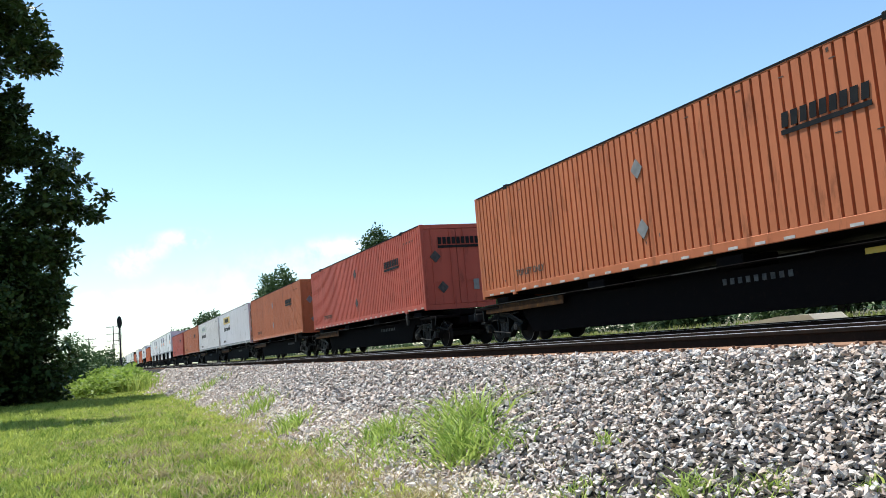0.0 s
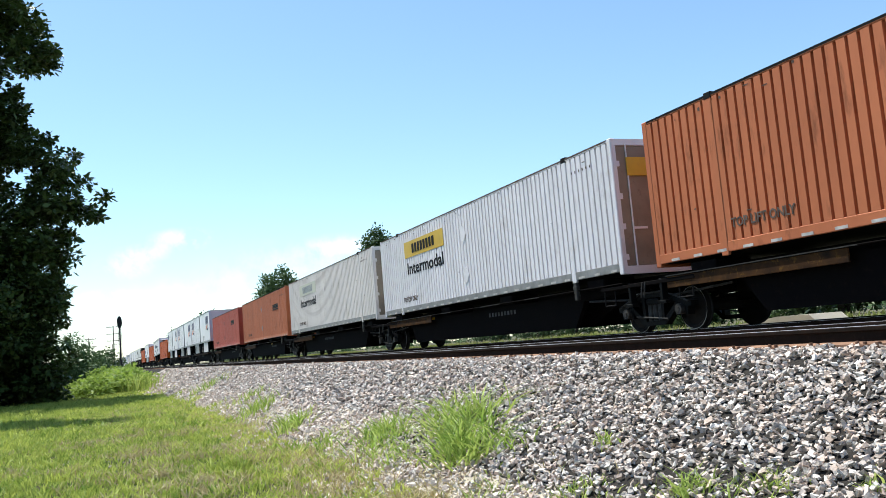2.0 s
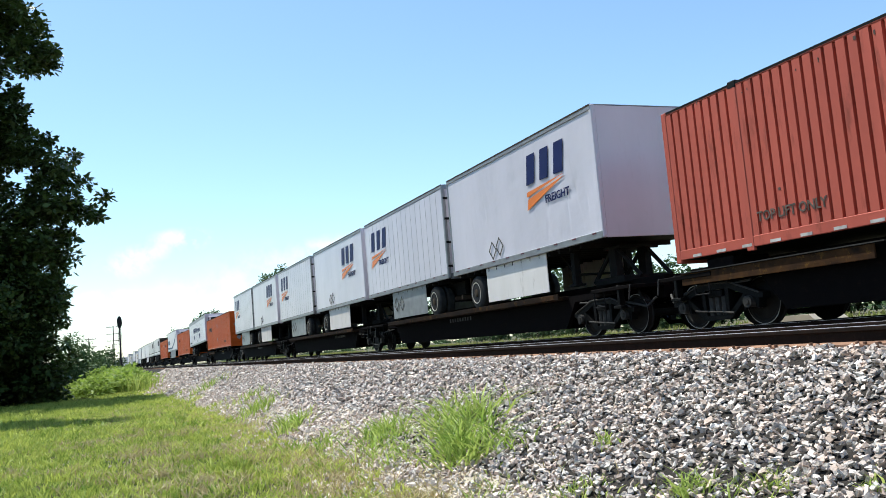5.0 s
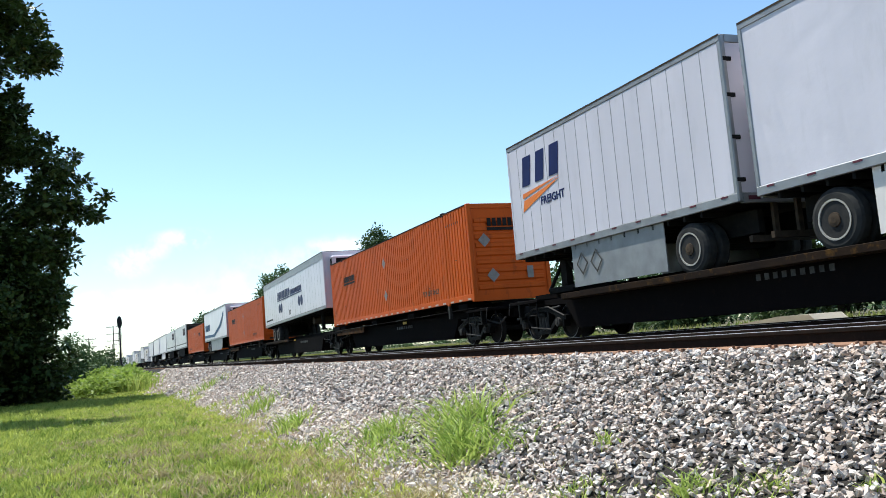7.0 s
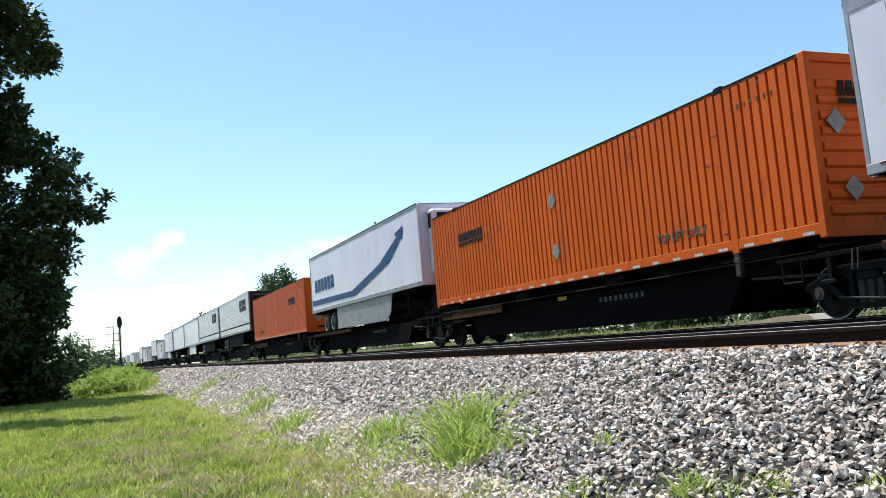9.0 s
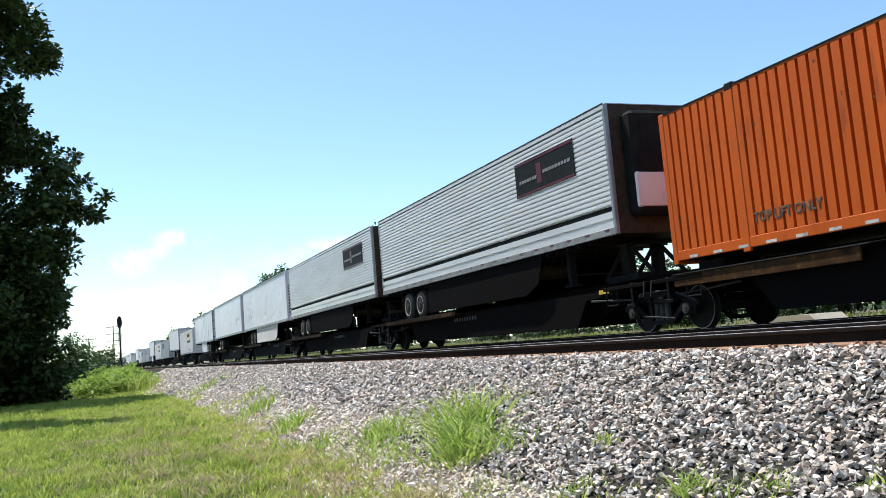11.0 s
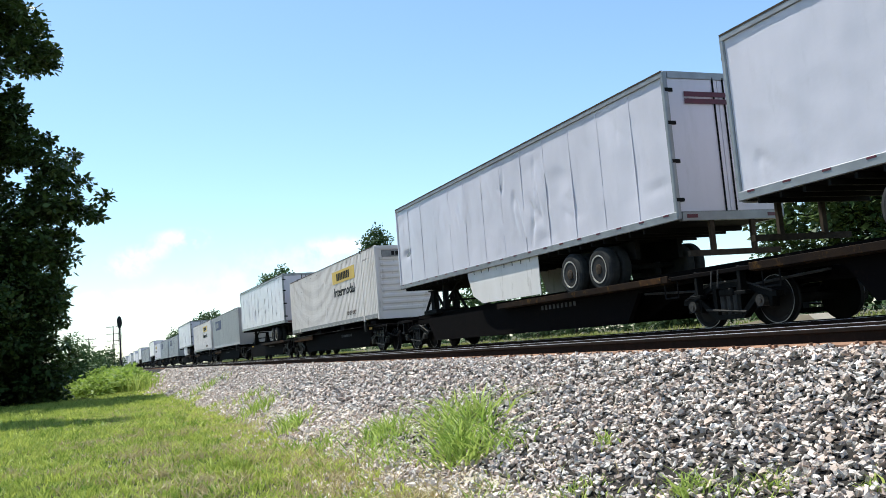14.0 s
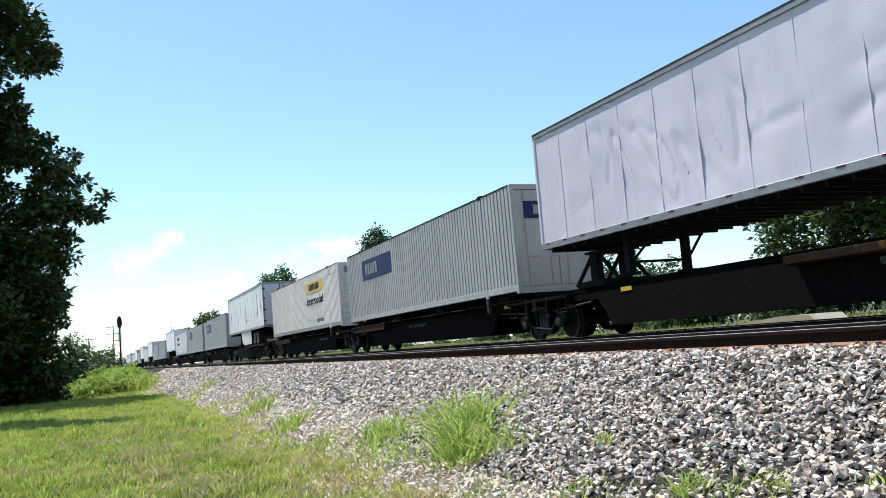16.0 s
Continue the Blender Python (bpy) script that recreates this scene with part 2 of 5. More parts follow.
def rod(bm, a, b, r, r2=None, seg=8, caps=True):
    a, b = Vector(a), Vector(b)
    d = b - a
    m = Matrix.Translation((a + b) / 2) @ d.to_track_quat("Z", "Y").to_matrix().to_4x4()
    bmesh.ops.create_cone(bm, cap_ends=caps, segments=seg, radius1=r, radius2=r if r2 is None else r2, depth=d.length, matrix=m)
    return bm


def rods(*rows, seg=8):
    bm = bmesh.new()
    for r in rows:
        rod(bm, *r, seg=seg)
    return bm


def lathe(bm, profile, centre, seg=24, caps=True):
    """Turns (radius, offset along Y) pairs round an axle that runs along Y."""
    cx, cy, cz = centre
    rings = []
    for r, o in profile:
        rings.append([bm.verts.new((cx + r * math.cos(a), cy + o, cz + r * math.sin(a))) for a in (2 * math.pi * i / seg for i in range(seg))])
    for p, q in zip(rings, rings[1:]):
        for i in range(seg):
            bm.faces.new((p[i], p[(i + 1) % seg], q[(i + 1) % seg], q[i]))
    if caps:
        bm.faces.new(rings[0])
        bm.faces.new(rings[-1][::-1])
    bmesh.ops.recalc_face_normals(bm, faces=bm.faces)
    return bm


def prism(bm, pts, axis, a, b):
    """A flat polygon pushed out along an axis from a to b. pts are the two other coordinates, in order."""
    def at(p, o):
        return {"x": (o, p[0], p[1]), "y": (p[0], o, p[1]), "z": (p[0], p[1], o)}[axis]
    lo, hi = [bm.verts.new(at(p, a)) for p in pts], [bm.verts.new(at(p, b)) for p in pts]
    bm.faces.new(lo)
    bm.faces.new(hi[::-1])
    n = len(pts)
    for i in range(n):
        bm.faces.new((lo[i], hi[i], hi[(i + 1) % n], lo[(i + 1) % n]))
    bmesh.ops.recalc_face_normals(bm, faces=bm.faces)
    return bm


def lettering(words, height, mat, parent, x, y, z, width=None, turn=0, name="lettering", label=""):
    """Words in the built-in font, standing upright in the XZ plane, facing -Y (turn 90: facing +X); x, z: lower left corner."""
    cu = bpy.data.curves.new("letters", "FONT")
    cu.body, cu.size, cu.extrude = words, height * 1.35, 0.003
    cu.resolution_u = 2
    cu.offset = height * 0.03
    ob = bpy.data.objects.new("letters", cu)
    scene.collection.objects.link(ob)
    bpy.context.view_layer.update()
    me = bpy.data.meshes.new_from_object(ob.evaluated_get(bpy.context.evaluated_depsgraph_get()))
    bpy.data.objects.remove(ob)
    xs = [v.co.x for v in me.vertices]
    s = width / max(0.01, max(xs) - min(xs)) if width else 1
    me.transform(pose(x, y, z, 90, 0, turn) @ Matrix.Diagonal((s, 1, 1, 1)))
    me.materials.clear()
    me.materials.append(mat)
    return part(name, me, mat, parent, label)


# ---------------------------------------------------------------- how the train runs
RAIL_TOP = 1.33
TRACK_NEAR, TRACK_FAR = 6.87, 11.555
SPEED = 23.363
# seconds and metres run ahead of an even speed
RUN = [(0, -1.0), (0.5, -1.35), (1, -0.46), (1.5, -0.77), (2, 0.07), (2.5, -0.19), (3, 0.67), (3.5, 1.41), (4, 0.97), (4.2, 0.4), (6.3, 3.1),
       (6.5, 2.96), (7, 3.67), (7.5, 3.29), (8, 4.07), (8.5, 3.9), (9, 4.58), (9.2, 4.51), (11.3, 5.04), (11.5, 4.83), (12, 5.65), (12.5, 5.03),
       (13, 5.8), (13.5, 4.29), (14, 6.29), (14.5, 7.2), (15, 6.82), (15.5, 7.76), (16, 7.45)]
MOVING = []                     # (thing, place in the train, height of its base)


def rolls(ob, s, z, tilt=0.0):
    ob.location = (s + RUN[0][1], TRACK_FAR, z)
    MOVING.append((ob, s, z, tilt))


def motions():
    for ob, s, z, tilt in MOVING:
        walk(ob, [(t, pose(s + SPEED * t + d, TRACK_FAR, z, 0, tilt, 0)) for t, d in RUN])


# ---------------------------------------------------------------- containers
L53, WID, HIGH = 16.15, 2.59, 2.9
FLOOR_Z = RAIL_TOP + 1.253      # underside of the containers


def corrugated(bm, x0, x1, y, z0, z1, pitch, deep, out):
    """An upright corrugated sheet along X; out is the sign of Y on its outer side."""
    n = max(1, round((x1 - x0) / pitch))
    p = (x1 - x0) / n
    line = [(x0, 0.0)]
    for i in range(n):
        a = x0 + i * p
        line += [(a + p * 0.69, 0.0), (a + p * 0.73, deep), (a + p * 0.93, deep), (a + p * 0.97, 0.0)]
    line.append((x1, 0.0))
    lo = [bm.verts.new((x, y - out * d, z0)) for x, d in line]
    hi = [bm.verts.new((x, y - out * d, z1)) for x, d in line]
    for i in range(len(line) - 1):
        f = (lo[i], lo[i + 1], hi[i + 1], hi[i])
        bm.faces.new(f if out < 0 else f[::-1])
    return bm


def bars_mark(parent, mat, x0, x1, z0, z1, y, n, slant=0.0, name="mark", label="", turn=False, underline=0.0):
    """A row of upright blocks that stands for a name."""
    bm = bmesh.new()
    w = (x1 - x0) / n
    for i in range(n):
        a, b = x0 + i * w + w * 0.1, x0 + (i + 1) * w - w * 0.18
        pts = [(a, z0), (b, z0), (b + slant, z1), (a + slant, z1)]
        if turn:
            prism(bm, pts, "x", y, y + 0.006)
        else:
            prism(bm, pts, "y", y - 0.006, y)
    if underline:
        pts = [(x0, z0 - underline * 1.9), (x1, z0 - underline * 1.9), (x1, z0 - underline * 0.6), (x0, z0 - underline * 0.6)]
        prism(bm, pts, "x" if turn else "y", y if turn else y - 0.006, y + 0.006 if turn else y)
    ob = part(name, bm, mat, parent, label)
    ob["kind"] = "stuff"
    return ob


def container(s, z, paint, label, right="door", style="", group="containers on the train"):
    """A 53-foot domestic container; its origin is the middle of its underside."""
    P = M[paint]
    DOOR = M["grime"] if paint in ("white", "cream") else P
    c = thing("shipping_container", label, "container", group)
    h, w = L53 / 2, WID / 2
    for sd, out in ((-w, -1), (w, 1)):
        bm = bmesh.new()
        corrugated(bm, -h + 0.14, h - 0.14, sd, 0.24, HIGH - 0.06, 0.216, 0.075, out)
        part("side_panel", bm, P, c)
        part("bottom_rail", boxes((-h + 0.1, h - 0.1, sd - out * 0.07, sd + out * 0.006, 0.06, 0.24), bevel=0.01), M["placard"] if paint in ("white", "cream") else P, c)
        part("top_rail", boxes((-h + 0.1, h - 0.1, sd - out * 0.07, sd + out * 0.004, HIGH - 0.06, HIGH), bevel=0.012), P, c)
        if paint in ("white", "cream"):
            part("roof_edge", boxes((-h + 0.16, h - 0.16, sd - out * 0.06, sd + out * 0.007, HIGH - 0.03, HIGH + 0.006)), M["scuff"], c, "scuffed grimy roof edge")
        else:
            part("roof_edge", boxes((-h + 0.16, h - 0.16, sd - out * 0.06, sd + out * 0.007, HIGH - 0.035, HIGH + 0.006)), M["black"], c, "scuffed dark roof edge")
        for xp in (-6.06, 6.06):
            part("lift_post", boxes((xp - 0.09, xp + 0.09, sd - out * 0.05, sd + out * 0.012, 0.0, HIGH - 0.005), bevel=0.01), P, c)
            if xp > 0 and out < 0:
                part("guide_bracket", boxes((xp - 0.06, xp + 0.06, sd - 0.012, sd + 0.08, -0.40, -0.002), (xp - 0.08, xp + 0.08, sd - 0.02, sd + 0.08, -0.16, -0.08), bevel=0.008), M["dusty"], c, "dusty metal guide bracket")
            part("lift_casting", boxes((xp - 0.1, xp + 0.1, sd - out * 0.16, sd + out * 0.016, HIGH - 0.09, HIGH + 0.045), bevel=0.015), M["black"], c, "black top lift casting")
        if out < 0 and s > -520:
            for i in range(24):
                xr = -h + 0.5 + i * 0.66
                part("reflector", boxes((xr, xr + 0.24, sd - 0.013, sd - 0.007, 0.075, 0.125)), M["reflector"], c, "white reflective strip")
    if s > -520:
        wear = random.Random(int(abs(s) * 10))
        scuffs = []
        for i in range(20):
            xs, long = wear.uniform(-h + 0.4, h - 1.0), wear.choice((0.02, 0.03, 0.05, 0.12))
            zs = HIGH - wear.uniform(0.08, 0.3) if i < 14 else wear.uniform(0.3, 2.3)
            scuffs.append((xs, xs + long, -w - 0.0045, -w - 0.001, zs, zs + wear.uniform(0.015, 0.07 if long < 0.1 else 0.02)))
        part("scuff", boxes(*scuffs), M["scuff"], c, "dark scuffs and scratches")["kind"] = "stuff"
    part("roof", boxes((-h + 0.05, h - 0.05, -w + 0.03, w - 0.03, HIGH - 0.05, HIGH - 0.02)), P, c)
    part("floor", boxes((-h + 0.05, h - 0.05, -w + 0.05, w - 0.05, 0.06, 0.16)), M["black"], c, "dark underframe")
    for ex in (-h, h):
        for sd in (-w, w):
            part("corner_post", boxes((min(ex, ex - math.copysign(0.15, ex)), max(ex, ex - math.copysign(0.15, ex)),
                                                     min(sd + math.copysign(0.008, sd), sd - math.copysign(0.12, sd)), max(sd + math.copysign(0.008, sd), sd - math.copysign(0.12, sd)), 0.0, HIGH + 0.012), bevel=0.015), P, c)
        kind = right if ex > 0 else ("ribs" if right == "door" else "door")
        o = math.copysign(1, ex)
        part("end_header", boxes((ex - o * 0.12, ex - o * 0.005, -w + 0.1, w - 0.1, HIGH - 0.14, HIGH)), P, c)
        part("end_sill", boxes((ex - o * 0.12, ex - o * 0.005, -w + 0.1, w - 0.1, 0.0, 0.17)), P, c)
        if kind == "door":
            for a, b in ((-w + 0.11, -0.008), (0.008, w - 0.11)):
                d = part("door", boxes((ex - o * 0.07, ex - o * 0.03, a, b, 0.18, HIGH - 0.15), bevel=0.008), DOOR, c)
                for k in (0.22, 0.80):
                    yy = a + (b - a) * k
                    part("lock_rod", rods(((ex - o * 0.012, yy, 0.12), (ex - o * 0.012, yy, HIGH - 0.1), 0.018)), P, d)
                    part("rod_handle", boxes((ex - o * 0.02, ex + o * 0.004, yy, yy + 0.35, 0.95, 1.0)), P, d)
                for k in (0.3, 0.95, 1.6, 2.3):
                    yy = a if a < 0 else b
                    part("hinge", boxes((ex - o * 0.03, ex + o * 0.006, yy - 0.06, yy + 0.06, k, k + 0.12)), P, d)
        else:
            part("end_panel", boxes((ex - o * 0.09, ex - o * 0.06, -w + 0.1, w - 0.1, 0.15, HIGH - 0.13)), P, c)
            for k in range(9):
                zz = 0.32 + k * 0.25
                bm = bmesh.new()
                prism(bm, [(ex - o * 0.06, zz), (ex - o * 0.02, zz + 0.04), (ex - o * 0.02, zz + 0.13), (ex - o * 0.06, zz + 0.17)], "y", -w + 0.2, w - 0.2)
                part("end_rib", bm, P, c)
    rolls(c, s - h, z)
    fx = lambda d: h + d           # d: metres from the leading end, negative
    y = -w - 0.004
    if style.startswith("diamond"):
        for zc in (2.06, 0.83):
            bm = bmesh.new()
            prism(bm, [(fx(-8.17) - 0.2, zc), (fx(-8.17), zc - 0.21), (fx(-8.17) + 0.2, zc), (fx(-8.17), zc + 0.21)], "y", y - 0.012, y - 0.004)
            part("placard", bm, M["stencil" if paint == "red" else "placard"], c, "weathered diamond placard")
        x0 = -4.2 if right == "door" else -14.0
        bars_mark(c, M["ink"], fx(x0), fx(x0 + 1.75), 1.84, 2.08, y - 0.004, 9, 0.03, "name_mark", "black name mark", underline=0.06)
        part("number_mark", boxes(*[(fx(-1.75 + k * 0.16), fx(-1.71 + k * 0.16), y - 0.006, y, 2.44, 2.51) for k in range(7)]), M["scuff"], c, "row of small black marks")["kind"] = "stuff"
        lettering("TOP LIFT ONLY", 0.17, M["scuff"], c, fx(-13.9 if right == "door" else -4.2), y - 0.002, 0.46, 1.5, label="black stencilled words")
        bars_mark(c, M["ink"], -0.7, 0.85, 2.22, 2.46, h + 0.0, 9, 0.0, "end_mark", "black name mark on the end", True, 0.07)
        for yy, zz in ((-0.82, 1.8), (-0.62, 0.75)):
            bm = bmesh.new()
            prism(bm, [(yy - 0.2, zz), (yy, zz - 0.21), (yy + 0.2, zz), (yy, zz + 0.21)], "x", h + 0.0, h + 0.012)
            part("end_placard", bm, M["stencil" if paint == "red" else "placard"], c, "weathered diamond placard")
        part("door_plate", boxes((h - 0.01, h + 0.008, 0.52, 0.72, 0.62, 0.98)), M["placard"], c, "white notice plate")
    if style.startswith("panel"):
        for zc in (2.06, 0.83):
            bm = bmesh.new()
            prism(bm, [(fx(-8.17) - 0.24, zc), (fx(-8.17), zc - 0.26), (fx(-8.17) + 0.24, zc), (fx(-8.17), zc + 0.26)], "y", y - 0.010, y - 0.004)
            part("placard_holder", bm, P, c, "white diamond placard holder")
        x0 = -13.45 if right == "door" else -6.7
        fill = M["pale"] if "faded" in style else M["yellow"]
        part("name_panel", boxes((fx(x0), fx(x0 + 3.72), y - 0.006, y - 0.002, 1.94, 2.5)), fill, c, "name panel on the side")
        bars_mark(c, M["ink"] if fill is M["yellow"] else M["rail_trim"], fx(x0 + 0.75), fx(x0 + 2.95), 2.06, 2.38, y - 0.008, 8, 0.0, "panel_mark", "row of black marks on the panel")
        lettering("Intermodal", 0.42, M["ink"], c, fx(x0 + 0.15), y - 0.002, 1.36, 3.4, label="black painted word")
        lettering("TOP LIFT ONLY", 0.17, M["scuff"], c, fx(-13.9 if right == "door" else -4.6), y - 0.002, 0.42, 1.5, label="black stencilled words")
        part("number_mark", boxes(*[(fx(-1.7 + k * 0.16), fx(-1.665 + k * 0.16), y - 0.006, y, 2.47, 2.53) for k in range(6)]), M["scuff"], c, "row of small black marks")["kind"] = "stuff"
        if right == "door":
            part("end_panel_mark", boxes((h - 0.01, h + 0.008, -0.95, 0.95, 2.1, 2.5)), fill, c, "name panel on the door")
        else:
            part("end_name_plate", boxes((h - 0.02, h + 0.004, -1.0, 1.0, 2.44, 2.72)), M["placard"], c, "pale name plate")
            bars_mark(c, M["ink"], -0.62, 0.75, 2.5, 2.66, h + 0.006, 8, 0.0, "end_mark", "black name mark on the end", True)
    if style == "blue":
        part("name_panel", boxes((fx(-13.95), fx(-10.2), y - 0.006, y - 0.002, 1.66, 2.46)), M["navy"], c, "dark blue name panel")
        bars_mark(c, M["placard"], fx(-13.5), fx(-11.9), 1.85, 2.28, y - 0.008, 5, 0.0, "panel_mark", "pale marks on the blue panel")
        part("end_blue_panel", boxes((h - 0.01, h + 0.008, -0.95, 0.75, 1.98, 2.44)), M["navy"], c, "dark blue name panel")
        bars_mark(c, M["placard"], -0.7, 0.5, 2.08, 2.34, h + 0.01, 5, 0.0, "end_mark", "pale marks on the blue panel", True)
    return c


# ---------------------------------------------------------------- highway trailers
T_FLOOR, T_TOP = 0.87, 3.81     # body, above the containers' underside
DECK = -0.25                    # where the trailers' tyres stand


def road_wheel(t, x, y, out):
    cz = DECK + 0.49
    bm = bmesh.new()
    lathe(bm, [(0.31, 0.0), (0.40, 0.0), (0.465, 0.03), (0.49, 0.07), (0.49, 0.2), (0.46, 0.25), (0.31, 0.25)], (x, y - 0.125, cz), 28)
    w = part("wheel", bm, M["tyre"], t, "worn black tyre")
    bm = bmesh.new()
    lathe(bm, [(0.315, -0.014), (0.285, -0.014), (0.27, 0.07), (0.255, 0.1)] if out < 0 else
          [(0.255, 0.15), (0.27, 0.18), (0.285, 0.264), (0.315, 0.264)], (x, y - 0.125, cz), 28, False)
    part("rim", bm, M["rim"], w, "dusty pale wheel rim")
    bm = bmesh.new()
    lathe(bm, [(0.25, 0.10), (0.17, 0.05), (0.12, 0.05), (0.11, -0.02), (0.05, -0.03)] if out < 0 else [(0.05, 0.28), (0.11, 0.27), (0.12, 0.2), (0.17, 0.2), (0.25, 0.15)], (x, y - 0.125, cz), 20)
    part("hub", bm, M["hub"], w, "greasy brown hub")


def trailer(s, z, length, label, rear="left", skin="trailer", seams=1.22, style="", skirt="", tilt=0.0, reefer=False, top=T_TOP, group="trailers on the train"):
    t = thing("semi_trailer", label, "trailer", group)
    h, w = length / 2, 1.295
    P = M[skin]
    sgn = 1 if rear == "right" else -1            # where the rear is along X
    ribbed = skin == "alloy"
    dent = 0.35 if style else 1.0
    dent = 1.0 if style in ("corner_number", "rear_marks") else dent
    for sd, out in ((-w, -1), (w, 1)):
        bm = bmesh.new()
        if ribbed:
            prof = []
            zz = T_FLOOR + 0.62
            n = 19
            st = (top - 0.15 - zz) / n
            for k in range(n):
                prof += [(zz + k * st, 0.045), (zz + k * st + st * 0.24, 0.045), (zz + k * st + st * 0.26, 0.002), (zz + k * st + st * 0.6, 0.0), (zz + k * st + st * 0.95, 0.004)]
            prof.append((zz + n * st, 0.02))
            prof = [(T_FLOOR + 0.14, 0.0), (T_FLOOR + 0.28, 0.0), (T_FLOOR + 0.285, 0.04), (T_FLOOR + 0.35, 0.04), (T_FLOOR + 0.355, 0.0), (T_FLOOR + 0.5, 0.0), (T_FLOOR + 0.505, 0.09), (T_FLOOR + 0.61, 0.09)] + prof
            a = [bm.verts.new((-h + 0.05, sd - out * d, q)) for q, d in prof]
            b = [bm.verts.new((h - 0.05, sd - out * d, q)) for q, d in prof]
            for i in range(len(prof) - 1):
                f = (a[i], b[i], b[i + 1], a[i + 1])
                bm.faces.new(f if out < 0 else f[::-1])
            part("side_panel", bm, P, t, "horizontally ribbed bare metal side")
            part("side_backing", boxes((-h + 0.05, h - 0.05, sd - out * 0.15, sd - out * 0.11, T_FLOOR, top - 0.02)), P, t)
            # black strip laid in the recess to paint its shade
            part("side_groove", boxes((-h + 0.06, h - 0.06, sd - out * 0.088, sd - out * 0.03, T_FLOOR + 0.507, T_FLOOR + 0.607)), M["black"], t, "black strip that paints the shade in the side groove")
        elif seams >= 1.0:
            nx, nz, z0, z1 = (250, 30, T_FLOOR + 0.14, top - 0.11) if s > -460 and out < 0 else (20, 4, T_FLOOR + 0.14, top - 0.11)
            grid = []
            for i in range(nx + 1):
                col = []
                for j in range(nz + 1):
                    x, q = -h + 0.06 + (length - 0.12) * i / nx, z0 + (z1 - z0) * j / nz
                    edge = min(1.0, 4 * j / nz, 4 * (nz - j) / nz, i / 4, (nx - i) / 4)
                    low = 1.0 - 0.6 * j / nz
                    d = 0.015 * noise.noise((x * 1.5 + s, 0.5 * q, s)) + 0.011 * low * noise.noise((x * 2.6 + q * 0.8, 2.1 * q, s + 5))
                    scar = noise.noise((x * 0.8 - q * 1.1, q * 2.2, s + 11))
                    d -= 0.16 * max(0.0, scar - 0.28) ** 2 * low
                    crumple = max(0.0, noise.noise((x * 0.42, q * 0.5, s + 23)) + 0.12) * low
                    d -= 0.5 * crumple * max(0.0, 0.16 - abs(noise.noise((x * 2.3 + q * 0.9, q * 0.8, s + 31))))
                    col.append(bm.verts.new((x, sd + out * (d * edge * dent - 0.026 * dent), q)))
                grid.append(col)
            for i in range(nx):
                for j in range(nz):
                    f = (grid[i][j], grid[i + 1][j], grid[i + 1][j + 1], grid[i][j + 1])
                    bm.faces.new(f if out < 0 else f[::-1]).smooth = True
            part("side_panel", bm, P, t, "dented thin white side sheet")
            n = round(length / seams) if seams < 2 else 1
            for i in range(1, n):
                x0 = -h + i * length / n
                part("panel_seam", boxes((x0 - 0.004, x0 + 0.004, sd - out * 0.06, sd - out * 0.020, z0, z1)), M["trailer"], t) if s > -460 else None
            part("side_backing", boxes((-h + 0.09, h - 0.09, sd - out * 0.1, sd - out * 0.06, T_FLOOR + 0.1, top - 0.1)), M["rail_trim"], t)
        else:
            n = max(1, round((length - 0.2) / seams))
            p = (length - 0.2) / n
            for i in range(n):
                x0 = -h + 0.1 + i * p
                q = boxes((x0 + 0.0025, x0 + p - 0.0025, sd - out * 0.05, sd, T_FLOOR + 0.16, top - 0.13))
                bmesh.ops.bevel(q, geom=[e for e in q.edges], offset=0.004, segments=1, affect="EDGES")
                part("side_panel", q, P, t)
                part("panel_seam", boxes((x0 + p - 0.006, x0 + p + 0.006, sd - out * 0.04, sd + out * 0.003, T_FLOOR + 0.16, top - 0.13)), M["rail_trim"], t) if i < n - 1 and seams < 1.0 else None
            part("side_backing", boxes((-h + 0.09, h - 0.09, sd - out * 0.06, sd - out * 0.02, T_FLOOR + 0.1, top - 0.1)), M["rail_trim"], t)
        part("bottom_rail", boxes((-h + 0.02, h - 0.02, sd - out * 0.08, sd + out * 0.012, T_FLOOR, T_FLOOR + 0.155), bevel=0.008), M["placard"] if ribbed else M["rail_trim"], t, "grey metal bottom rail")
        part("top_rail", boxes((-h + 0.02, h - 0.02, sd - out * 0.08, sd + out * 0.010, top - 0.125, top - 0.005), bevel=0.01), M["rail_trim"] if not ribbed else P, t, "grey metal top rail")
        if out < 0 and s > -520:
            n = int(length / 0.8)
            for i in range(n):
                xr = -h + 0.35 + i * (length - 0.7) / max(1, n - 1)
                part("reflector", boxes((xr - 0.085, xr + 0.085, sd - 0.02, sd - 0.014, T_FLOOR + 0.11, T_FLOOR + 0.145)), M["red_tape"], t, "red reflective strip")
    for sd, out in ((-w, -1), (w, 1)):
        part("roof_edge", boxes((-h + 0.03, h - 0.03, sd - out * 0.05, sd + out * 0.014, top - 0.035, top + 0.004)), M["hub"], t, "dark edge of the roof sheet")
    part("roof", boxes((-h + 0.02, h - 0.02, -w + 0.02, w - 0.02, top - 0.03, top)), M["rail_trim"], t)
    part("floor", boxes((-h + 0.03, h - 0.03, -w + 0.05, w - 0.05, T_FLOOR + 0.0, T_FLOOR + 0.1)), M["black"], t, "dark underside of the floor")
    part("floor_grid", boxes(*[(-h + 0.4 + i * 0.5, -h + 0.46 + i * 0.5, -w + 0.06, w - 0.06, T_FLOOR - 0.1, T_FLOOR) for i in range(int((length - 0.8) / 0.5))]), M["black"], t)["kind"] = "stuff"
